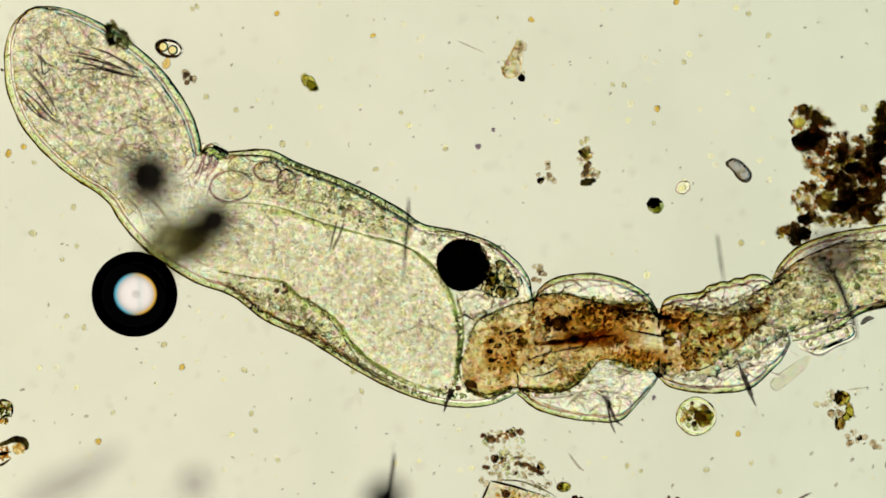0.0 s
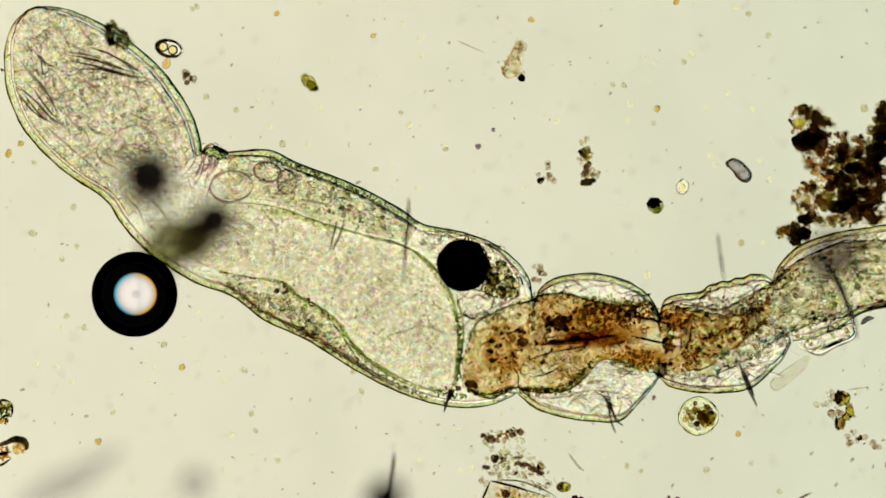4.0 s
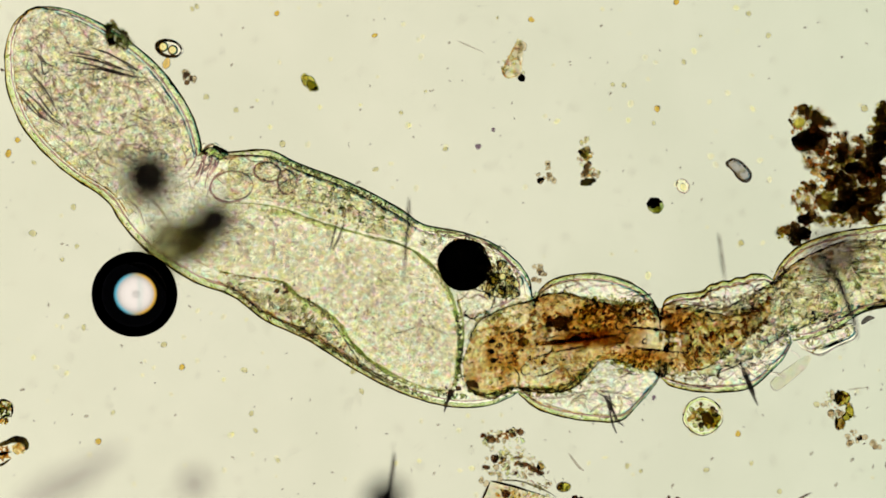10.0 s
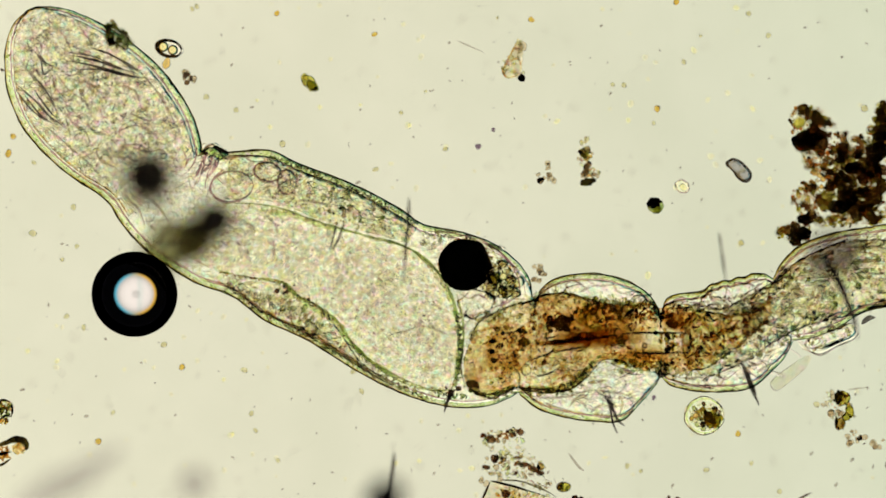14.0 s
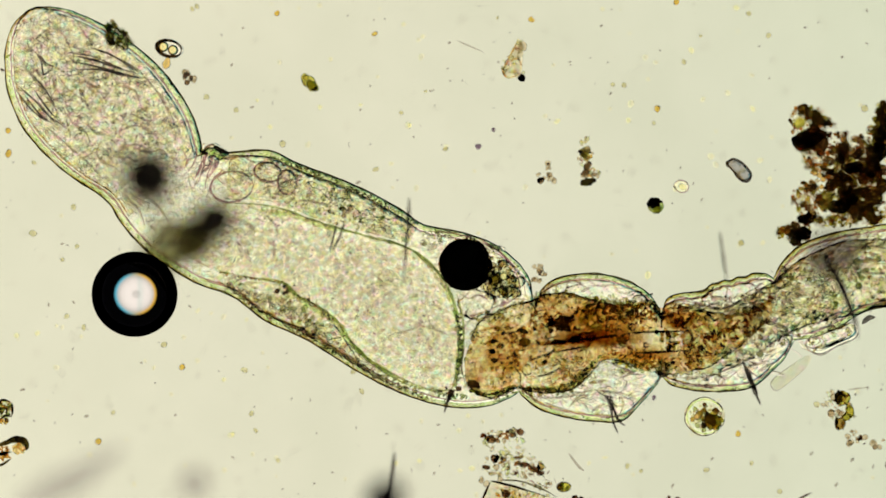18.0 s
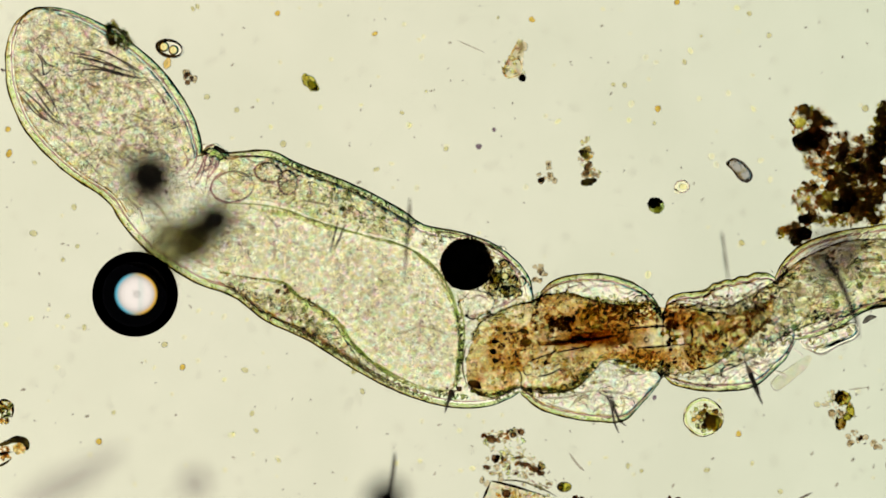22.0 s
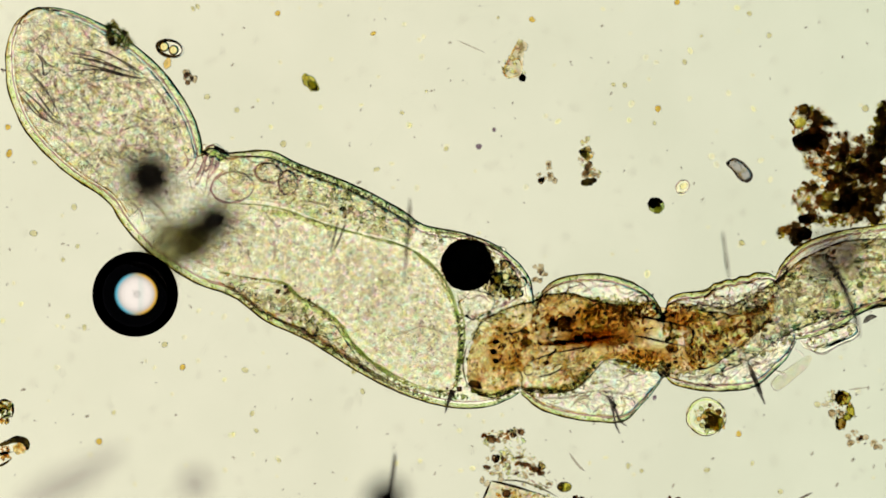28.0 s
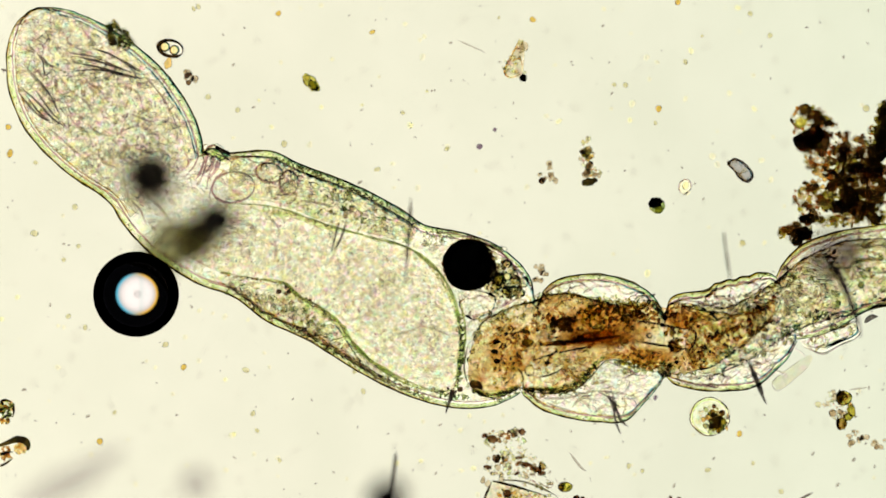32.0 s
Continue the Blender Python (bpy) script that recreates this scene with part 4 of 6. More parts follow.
scatter(rear, "grain", GREENS + PALES, [(1220, 545, 46, 8), (1290, 540, 40, 10), (1230, 662, 50, 10), (1310, 625, 40, 14), (1350, 560, 40, 36), (1330, 600, 44, 24)], 30, 0.003, 0.006, 0.05, 0.09)
scatter(rear, "globule", GLOBES, [(1220, 664, 40, 8), (1290, 650, 40, 14), (1360, 600, 30, 22), (1350, 560, 50, 30)], 46, 0.005, 0.010, 0.05, 0.09)
REARGUT = [(1200, 560, 28, 22), (1200, 636, 28, 20), (1240, 600, 40, 40), (1300, 582, 36, 16)]
HIND = [(1225, 545, 46, 10), (1225, 662, 52, 10), (1300, 545, 46, 18), (1300, 634, 46, 18), (1350, 540, 50, 30), (1350, 590, 40, 26), (1385, 525, 24, 36)]
crumbs(rear, CRUMB_AMBER, REARGUT, 170, 1.0, 3, 0.045, 0.085, "amber crumbs in the gut", ROD)
crumbs(rear, CRUMB_DARK, [(1200, 562, 26, 18), (1205, 640, 28, 14), (1260, 598, 40, 9), (1310, 576, 24, 8), (1236, 624, 24, 12), (1190, 562, 14, 12)], 95, 1.5, 4.4, 0.045, 0.085, "dark crumbs in the gut", ROD)
crumbs(rear, CRUMB_OLIVE, REARGUT, 90, 1.2, 3.2, 0.045, 0.088, "olive crumbs in the gut", ROD)
crumbs(rear, CRUMB_GREY, HIND, 170, 1.4, 4, 0.05, 0.088, "grey-green crumbs along the gut")
crumbs(rear, GRIT, HIND + REARGUT, 620, 2, 4.6, 0.05, 0.09, "clear grit in the gut")
creases(rear, CREASE, HIND, 80, 8, 1.6, 0.088, "fine dark wrinkles of the hind gut", (-25, 35))
creases(rear, FOLD, HIND, 105, 14, 2.3, 0.085, "lilac wrinkles of the hind gut", (-25, 35))
CLEARS = [(1290, 522, 46, 14), (1240, 532, 24, 4), (1335, 508, 24, 6), (1260, 678, 70, 10), (1330, 650, 40, 26), (1370, 615, 26, 20)]
creases(rear, CREASE, CLEARS, 20, 19, 1.6, 0.085, "crumpled dark folds of clear tissue", (-20, 40))
creases(rear, FOLD, CLEARS, 44, 18, 3.4, 0.08, "crumpled lilac folds of clear tissue", (-20, 40))
STREAKS = along((1250, 598, 1290, 582, 1330, 560, 1354, 542), 5) + along((1296, 602, 1328, 588, 1360, 566), 4) + along((1310, 560, 1340, 544, 1366, 528), 4)
crumbs(rear, RUST, STREAKS, 85, 1.3, 3.2, 0.06, 0.085, "rust-brown streaks of gut contents")
crumbs(rear, CRUMB_DARK, STREAKS + along((1246, 596, 1270, 598, 1306, 574), 6), 75, 1.3, 3.4, 0.06, 0.085, "dark amber streaks of gut contents")
crumbs(rear, CRUMB_OLIVE, STREAKS, 60, 1.4, 3.4, 0.06, 0.088, "olive streaks of gut contents")
strands("fold", CREASE, 2.2, 0.085, rear, (1248, 520, 1270, 532, 1290, 530), (1260, 508, 1256, 528, 1272, 538), (1290, 530, 1320, 520, 1350, 500), (1300, 506, 1330, 500, 1356, 494), (1238, 676, 1262, 664, 1282, 672, 1300, 660),
        (1322, 640, 1338, 646, 1352, 640), (1338, 660, 1352, 650, 1376, 640), (1180, 676, 1220, 684, 1260, 684, 1300, 684), (1316, 650, 1330, 664), (1332, 610, 1350, 624, 1372, 618))
long_bristles = [part("bristle", tube(p, 0.0034, 0.10, rough=0.4), HAIR, worm, "dark tapering bristle of the rear segment")
                 for p in ([(1309, 640), (1318, 664), (1330, 694), (1341, 718)], [(1314, 650), (1326, 678), (1336, 700)])]
strands("bristle", HAIR, 2.4, 0.19, rear, (1271, 412, 1275, 440, 1279, 470, 1284, 502), label="thin pale bristle standing off the body")
# a hollow clear rod that rocks in the gut
rod = part("hollow_rod", loft([(1112, 596, 1112, 616), (1126, 591, 1126, 624), (1170, 591, 1170, 625), (1206, 593, 1206, 626), (1218, 598, 1218, 620)], 0.07, 0.095, 4, 14, 0.7), MEMBRANE, worm, "hollow clear rod in the gut",
           origin=at(1216, 600, 0.08))
for p in ((1106, 589, 1140, 589, 1180, 591, 1221, 593), (1118, 625, 1160, 626, 1217, 627), (1220, 593, 1222, 608, 1218, 626)):
    part("rod_edge", tube([(p[i], p[i + 1]) for i in range(0, len(p), 2)], 0.0021, 0.095, rough=0.3), NEEDLE, rod, "dark edge", origin=at(1216, 600, 0.08))
for u, v, r in ((1094, 588, 7), (1106, 595, 6), (1100, 606, 6), (1118, 578, 6), (1140, 612, 4), (1160, 590, 3), (1186, 606, 5)):
    part("bead", lump(at(u, v, 0.09), (r / 1000,) * 3, 0, 3), MEMBRANE, rod, "clear round bead", origin=at(1216, 600, 0.08))
    ring = oval(u, v, r, r)
    part("bead_ring", tube([(ring[i], ring[i + 1]) for i in range(0, len(ring), 2)], 0.0015, 0.094), NEEDLE, rod, "thin dark ring", origin=at(1216, 600, 0.08))

for m, n in ((GRAIN_OLIVE, 9), (GRAIN_AMBER, 8), (GRAIN_DARK, 5)):
    for k in range(n):
        part("granule", lump(at(rnd.gauss(1183, 8), rnd.uniform(595, 622), 0.085), (rnd.uniform(0.002, 0.005), rnd.uniform(0.002, 0.004), 0.003), 0.5, 3, 40 * k, 2, k), m, rod, "amber-olive filling of the rod", origin=at(1216, 600, 0.08))
clot = part("clot", lump(at(1184, 604, 0.092), (0.011, 0.008, 0.007), 0.5, 4, 0, 2.2, 6), CLOD, worm, "dark amber clot that rolls round the rod", origin=at(1184, 604, 0.092))

# tail
TAILED = [(1430, 530, 46, 46), (1480, 490, 40, 44), (1540, 470, 40, 56), (1450, 566, 40, 16), (1400, 482, 26, 9), (1530, 430, 40, 20)]
creases(tail, CREASE_GREEN, [(1402, 584, 22, 12), (1384, 600, 10, 10)], 12, 10, 1.1, 0.08, "green wrinkles at the root of the tail")
crumbs(tail, CRUMB_GREY, [(1402, 584, 24, 14), (1384, 598, 12, 12)], 60, 1.4, 3.6, 0.05, 0.088, "grey-green crumbs at the root of the tail")
crumbs(tail, GRIT, TAILED, 520, 2, 4.6, 0.05, 0.09, "clear grit in the tail")
creases(tail, CREASE, TAILED, 30, 12, 1.8, 0.086, "fine dark wrinkles of the tail", (-12, 26))
creases(tail, FOLD, TAILED, 44, 16, 2.7, 0.084, "lilac wrinkles of the tail", (-12, 26))
creases(tail, CREASE_GREEN, TAILED, 30, 14, 1.2, 0.084, "green wrinkles of the tail", (-12, 26))
scatter(tail, "granule", GREENS + PALES, [(1430, 530, 50, 46), (1480, 490, 40, 40), (1540, 470, 40, 50), (1450, 570, 40, 16)], 40, 0.003, 0.006, 0.05, 0.09)
crumbs(tail, CRUMB_GREY, [(1440, 530, 40, 36), (1480, 490, 40, 44), (1540, 470, 40, 50), (1450, 570, 40, 16), (1400, 482, 26, 9)], 80, 1.2, 3.4, 0.05, 0.088, "grey-green crumbs in the tail")
crumbs(tail, CRUMB_DARK, [(1450, 470, 30, 22), (1500, 470, 50, 40)], 40, 1.2, 3, 0.05, 0.088, "dark crumbs in the tail")
scatter(tail, "granule", GREENS + DARK[:1], [(1400, 486, 24, 10), (1450, 560, 30, 10)], 22, 0.002, 0.005, 0.05, 0.09)
strands("fold", CREASE, 2.2, 0.085, tail, (1384, 486, 1410, 470, 1440, 450), (1500, 520, 1530, 510, 1568, 520), (1460, 560, 1490, 556, 1510, 560), (1420, 540, 1440, 526, 1460, 530), (1490, 470, 1530, 462, 1568, 464),
        (1500, 440, 1540, 436, 1580, 444), (1430, 580, 1460, 566, 1480, 560), (1520, 480, 1550, 486, 1580, 480))
strands("streak", CRUMB_GREY, 2.4, 0.085, tail, (1478, 452, 1510, 446, 1560, 436), (1500, 470, 1540, 462, 1580, 460), (1480, 500, 1520, 492, 1560, 498), label="olive-brown lengthwise streak", rough=0.8)
strands("bristle", HAIR, 5.0, 0.22, tail, (1448, 450, 1474, 484, 1496, 528, 1510, 566, 1517, 600), (1454, 456, 1486, 500, 1508, 560), label="long dark bristle across the tail")
part("flap", loft([(1408, 600, 1418, 618), (1428, 592, 1450, 628), (1460, 580, 1480, 614), (1498, 572, 1508, 602), (1514, 574, 1518, 592)], 0.034, 0.062, 5, 16, 0.8), CUTICLE, tail, "small clear flap below the tail")
part("flap_tissue", loft([(1414, 602, 1420, 612), (1430, 594, 1448, 622), (1460, 583, 1478, 610), (1496, 575, 1505, 598), (1511, 577, 1514, 590)], 0.035, 0.06, 4, 16, 1.0, (0.05, 0.05), thin=True), CLEARFLESH, tail, "wrinkled clear tissue")
crumbs(tail, CRUMB_GREY, [(1440, 606, 22, 12), (1480, 592, 26, 12)], 60, 1.2, 3.2, 0.03, 0.07, "pale crumbs in the flap")
strands("flap_edge", CREASE, 2.0, 0.06, tail, (1410, 602, 1424, 616, 1450, 629, 1482, 613, 1510, 601, 1518, 588), (1412, 600, 1440, 582, 1480, 576, 1512, 572), oval(1440, 608, 16, 9, -10))
strands("claw", HAIR, 4.5, 0.07, tail, (1524, 574, 1536, 564, 1548, 563), label="dark purple claw-like tip", tip=0.2)


# ---- loose things on the slide ----
single("air_bubble", lump(at(238, 521, 0.076), (0.076, 0.0755, 0.0755), 0, 5), AIR, at(238, 521, 0), "round black-rimmed air bubble with a bright centre", "bubble")


def clump(u, v, label, *loads):
    ob = thing("debris_clump", at(u, v, 0), label, "debris")
    for meshes, lobes, count, small, large, high in loads:
        scatter(ob, "grain", meshes, lobes, count, small / 1000, large / 1000, 0.005, high, 0.8)
    return ob


mass = clump(1480, 320, "large black-brown and olive clump of organic debris beside the worm",
             (DARK, [(1500, 290, 50, 46), (1510, 355, 50, 34), (1556, 300, 20, 60), (1410, 412, 24, 14), (1436, 205, 24, 14)], 60, 3, 7, 0.08),
             (AMBER + PALES, [(1460, 215, 20, 12), (1440, 290, 20, 20), (1470, 330, 50, 50), (1400, 410, 26, 20), (1550, 375, 20, 20), (1410, 345, 10, 16)], 60, 3, 6, 0.07),
             (OLIVES, [(1416, 217, 8, 8), (1455, 352, 12, 14), (1470, 392, 24, 8), (1556, 225, 12, 24), (1432, 332, 12, 10), (1500, 330, 40, 50)], 60, 4, 8, 0.08))
BLACKS = [(1428, 250, 26, 17), (1436, 238, 18, 10), (1515, 298, 22, 11), (1488, 318, 14, 13), (1530, 340, 12, 9), (1548, 300, 13, 18), (1552, 268, 20, 18), (1560, 240, 12, 20), (1426, 388, 15, 9), (1484, 366, 20, 12), (1512, 366, 20, 15),
          (1416, 414, 20, 12), (1408, 428, 10, 8), (1546, 388, 10, 9), (1560, 330, 10, 14), (1563, 205, 9, 26), (1556, 236, 13, 16), (1500, 340, 18, 9), (1470, 330, 10, 10), (1446, 212, 10, 11), (1422, 193, 11, 8), (1464, 218, 9, 5), (1456, 252, 10, 13), (1492, 266, 10, 14), (1504, 352, 14, 12), (1436, 380, 9, 10), (1534, 366, 12, 10), (1550, 350, 12, 12)]
BROWNS = [(1441, 231, 12, 8), (1448, 236, 14, 14), (1420, 264, 12, 6), (1420, 196, 15, 8), (1404, 226, 4, 10), (1430, 206, 8, 8), (1438, 206, 14, 12), (1456, 214, 14, 8), (1474, 222, 7, 5), (1466, 240, 9, 6), (1432, 284, 8, 9), (1442, 295, 9, 7), (1452, 268, 11, 9), (1462, 300, 9, 13), (1482, 274, 14, 19), (1512, 270, 16, 13), (1490, 240, 13, 7),
          (1518, 246, 13, 7), (1432, 330, 15, 11), (1404, 350, 4, 12), (1425, 364, 9, 10), (1526, 380, 14, 7), (1560, 360, 8, 7), (1400, 404, 14, 8), (1500, 345, 18, 10), (1535, 318, 14, 12), (1472, 312, 12, 10)]
GREENISH = [(1454, 350, 11, 14), (1466, 358, 10, 12), (1456, 394, 8, 7), (1474, 390, 9, 8), (1494, 396, 9, 6), (1518, 389, 9, 8), (1540, 384, 9, 8), (1561, 380, 8, 8), (1556, 222, 11, 18), (1560, 190, 9, 16), (1385, 412, 12, 11), (1434, 336, 10, 7), (1540, 285, 16, 10), (1505, 318, 12, 8)]
for k, (u, v, p, q) in enumerate(BLACKS):
    part("lump", lump(at(u, v, 0.08), (p / 1000, q / 1000, 0.018), 0.25, 4, 0, 1.8, k * 3.1), BLACK if k in (0, 1, 2, 6, 8, 9, 11) else CORE, mass, "dense dark lump")
for k, (u, v, p, q) in enumerate(BROWNS + GREENISH):
    for j in range(3):
        r, way = rnd.uniform(0.35, 0.6), rnd.uniform(0, 6.28)
        kind = rnd.choice((CLOD, CORE, RUST, CRUMB_BLACK) if k < len(BROWNS) else (CLOD, CRUMB_OLIVE, CRUMB_OLIVE, RUST))
        part("clod", lump(at(u + p * 0.55 * math.cos(way), v + q * 0.55 * math.sin(way), 0.10 + 0.03 * j), (p * r / 1000, q * r / 1000, 0.009), 0.4, 3, rnd.uniform(0, 180), 1.6, k * 2.3 + j), kind, mass, "brown translucent clod")
SPREAD = [(1500, 290, 50, 46), (1505, 350, 55, 40), (1545, 300, 22, 80), (1432, 212, 34, 26), (1445, 280, 24, 26), (1412, 412, 32, 18), (1430, 360, 22, 40), (1560, 200, 12, 24), (1480, 392, 40, 10), (1540, 386, 30, 12)]
GAP = (1407, 208, 1426, 228)       # a clear cell fills this opening
crumbs(mass, CRUMB_BLACK, BLACKS, 800, 1.4, 4.0, 0.05, 0.19, "black-brown crumbs of debris", GAP)
crumbs(mass, CRUMB_BLACK, BROWNS + SPREAD, 460, 1.2, 4.4, 0.05, 0.19, "black-brown crumbs of debris", GAP)
crumbs(mass, RUST, BROWNS + SPREAD, 280, 1.6, 4.2, 0.05, 0.19, "rust-red crumbs of debris", GAP)
crumbs(mass, CRUMB_DARK, BROWNS * 2 + SPREAD, 600, 1.4, 3.6, 0.05, 0.19, "brown crumbs of debris", GAP)
crumbs(mass, CRUMB_AMBER, BROWNS + GREENISH + SPREAD, 240, 1.4, 3.6, 0.05, 0.19, "amber crumbs of debris", GAP)
crumbs(mass, CRUMB_OLIVE, GREENISH * 3 + SPREAD, 700, 1.4, 3.8, 0.05, 0.19, "olive crumbs of debris", GAP)
part("cell", lump(at(1416, 217, 0.16), (0.011, 0.010, 0.010), 0.2, 4), CRUMB_OLIVE, mass, "round olive-yellow cell")
low = clump(890, 800, "loose cluster of brown beads by a crystal", (DARK, [(872, 772, 12, 9), (905, 768, 14, 5), (885, 815, 14, 6)], 8, 3, 5, 0.03),
            (PALES, [(890, 772, 36, 14), (880, 820, 30, 16), (930, 822, 30, 14), (875, 848, 26, 10)], 26, 3, 6, 0.03))
crumbs(low, CRUMB_DARK, along((856, 772, 880, 776, 900, 768, 924, 762), 6) + along((872, 812, 900, 820), 5) + along((915, 820, 940, 828, 962, 838), 5) + along((862, 828, 876, 838), 5), 60, 1.5, 4, 0.003, 0.025, "dark brown crumbs of debris")
crumbs(low, CRUMB_GREY, [(890, 780, 36, 22), (890, 826, 36, 22), (930, 826, 36, 20), (910, 800, 30, 12)], 150, 1.5, 4, 0.003, 0.025, "grey crumbs of debris")
part("bead", lump(at(957, 826, 0.02), (0.007, 0.007, 0.007), 0, 3), OIL, low, "clear dark-rimmed bead")
for u, v, p, q, t in ((869, 778, 8, 7, 0), (921, 765, 6.5, 6, 0), (855, 771, 5, 4, 0), (883, 766, 4, 4, 0), (906, 767, 6, 4, 20), (875, 812, 7, 6, -30), (860, 827, 7, 4, -10), (926, 822, 12, 4, -6), (945, 830, 9, 5, -20),
                      (916, 810, 7, 3, 0), (937, 812, 6, 3, -20), (912, 838, 6, 3, 30), (956, 838, 7, 4, 10), (928, 842, 4, 7, 30), (872, 838, 8, 3, 0)):
    part("bead", lump(at(u, v, q / 1000), (p / 1000, q / 1000, q / 1000), 0.3, 3, t, 2, u), GRAIN_DARK if u not in (883, 937, 928, 872) else GRAIN_PALE, low, "dark brown bead")
chain = thing("cell_chain", at(1490, 720, 0), "short chain of dark olive and amber cells", "cell chain")
part("cell", lump(at(1491, 705, 0.014), (0.014, 0.013, 0.013), 0.15, 4), GRAIN_OLIVE, chain, "dark olive round cell")
part("cell", lump(at(1484, 703, 0.018), (0.007, 0.011, 0.012), 0.4, 3), SOOT, chain, "black patch on the cell")
part("cell", lump(at(1504, 727, 0.011), (0.007, 0.012, 0.010), 0.3, 3, 20), CRUMB_OLIVE, chain, "amber cell")
part("cell", lump(at(1498, 738, 0.011), (0.008, 0.007, 0.008), 0.3, 3), GRAIN_OLIVE, chain)
part("cell", lump(at(1487, 751, 0.010), (0.009, 0.010, 0.009), 0.3, 3), CLOD, chain, "squarish amber cell")
part("cell", lump(at(1480, 748, 0.012), (0.003, 0.010, 0.006), 0.4, 3), SOOT, chain, "black edge")
scatter(chain, "granule", PALES, [(1468, 700, 8, 8), (1480, 730, 12, 8), (1462, 720, 7, 7)], 10, 0.004, 0.007, 0.004, 0.015)
crumbs(chain, CRUMB_GREY, [(1468, 705, 12, 14), (1482, 732, 14, 10), (1490, 715, 16, 16)], 50, 1.2, 3.4, 0.003, 0.02, "grey crumbs of debris")
crumbs(chain, CRUMB_DARK, [(1492, 708, 14, 14), (1502, 730, 8, 14), (1488, 750, 9, 10)], 36, 1.2, 3.4, 0.008, 0.026, "dark crumbs of debris")
column = clump(1038, 280, "column of pale granules ending in a black grain", (PALES, [(1036, 250, 9, 10), (1036, 280, 14, 18), (1044, 306, 16, 12)], 34, 2.5, 6, 0.03), (OLIVES, [(1034, 272, 7, 6)], 3, 3, 5, 0.03), (DARK, [(1039, 251, 4, 3), (1028, 270, 5, 3)], 5, 2, 4, 0.03))
crumbs(column, CRUMB_GREY, [(1036, 278, 11, 18), (1046, 304, 16, 8), (1034, 249, 8, 4)], 60, 1.4, 4.0, 0.003, 0.03, "pale crumbs of debris")
crumbs(column, CRUMB_AMBER, [(1036, 278, 10, 16), (1044, 304, 12, 8), (1034, 249, 8, 4)], 22, 1.4, 3.6, 0.003, 0.03, "amber crumbs of debris")
crumbs(column, CRUMB_OLIVE, [(1032, 272, 8, 8)], 16, 1.6, 4.0, 0.01, 0.03, "olive crumbs of debris")
part("grain", lump(at(1040, 322, 0.012), (0.014, 0.0065, 0.008), 0.5, 3, 14, 2, 4), SOOT, column, "flat black grain")
clump(966, 305, "small cluster of grey-brown granules", (PALES, [(966, 292, 12, 8), (956, 316, 9, 9), (978, 312, 9, 10)], 18, 3, 6, 0.03), (DARK, [(957, 318, 6, 6), (966, 290, 5, 4)], 5, 2, 4, 0.03))
scrap_on_worm = clump(210, 62, "dark brown scrap of debris stuck to the worm", (OLIVES + PALES, [(198, 58, 14, 18), (214, 78, 16, 12), (226, 68, 14, 12), (196, 44, 9, 9)], 26, 3, 7, 0.16), (DARK, [(204, 64, 16, 14), (222, 74, 12, 9)], 9, 3, 6, 0.16))
crumbs(scrap_on_worm, CRUMB_BLACK, [(206, 62, 18, 14), (222, 72, 12, 9), (192, 48, 9, 9)], 16, 1.6, 4.0, 0.10, 0.18, "black-brown crumbs of debris")
crumbs(scrap_on_worm, CRUMB_MOSS, [(206, 64, 18, 14), (222, 74, 13, 10), (194, 48, 9, 9)], 45, 1.6, 4.4, 0.10, 0.18, "dark moss-green crumbs of debris")
crumbs(scrap_on_worm, CRUMB_OLIVE, [(208, 76, 14, 8), (196, 66, 10, 10)], 30, 1.6, 4.0, 0.10, 0.16, "olive crumbs of debris")
strands("splinter", SOOT, 2.0, 0.16, scrap_on_worm, (188, 40, 206, 52, 222, 62, 238, 78), (184, 52, 200, 60, 216, 70), label="dark pointed splinter")
clump(953, 484, "small scrap of greyish debris beside the worm", (PALES, [(952, 474, 8, 8), (958, 484, 9, 7), (948, 496, 9, 5)], 16, 2.5, 6, 0.04), (DARK, [(957, 484, 5, 5)], 3, 2, 5, 0.04))
clump(331, 138, "small brown scrap of debris", (PALES + DARK[:1], [(326, 132, 9, 7), (335, 142, 9, 8)], 14, 3, 6, 0.03))
scrap = clump(8, 725, "amber and grey-green scrap of debris with dark streaks", (AMBER + GREENS, [(8, 722, 12, 14), (6, 740, 8, 8)], 12, 3, 6, 0.03))
crumbs(scrap, CRUMB_AMBER, [(8, 722, 12, 14), (5, 745, 8, 8)], 50, 1.4, 3.6, 0.004, 0.04, "amber crumbs")
crumbs(scrap, CRUMB_MOSS, [(8, 722, 13, 15)], 30, 1.4, 3.4, 0.004, 0.04, "moss-green crumbs")
strands("streak", SOOT, 1.8, 0.04, scrap, (-4, 712, 6, 708, 18, 712), (-4, 726, 6, 722, 14, 728), (0, 742, 10, 736, 21, 738), (20, 714, 22, 726, 20, 738), label="dark streak")
hook = thing("hooked_scrap", at(20, 800, 0), "dark hooked scrap of debris holding an amber cell", "debris")
strands("hook", SOOT, 5.5, 0.02, hook, (-8, 790, 10, 784, 26, 778, 40, 780, 47, 788, 46, 797), label="dark curved hook", rough=0.5)
part("cell", lump(at(34, 794, 0.018), (0.012, 0.010, 0.010), 0.3, 4), CRUMB_AMBER, hook, "amber cell")
crumbs(hook, CRUMB_AMBER, [(6, 806, 10, 6), (34, 794, 9, 7)], 40, 1.6, 3.6, 0.004, 0.03, "amber crumbs")
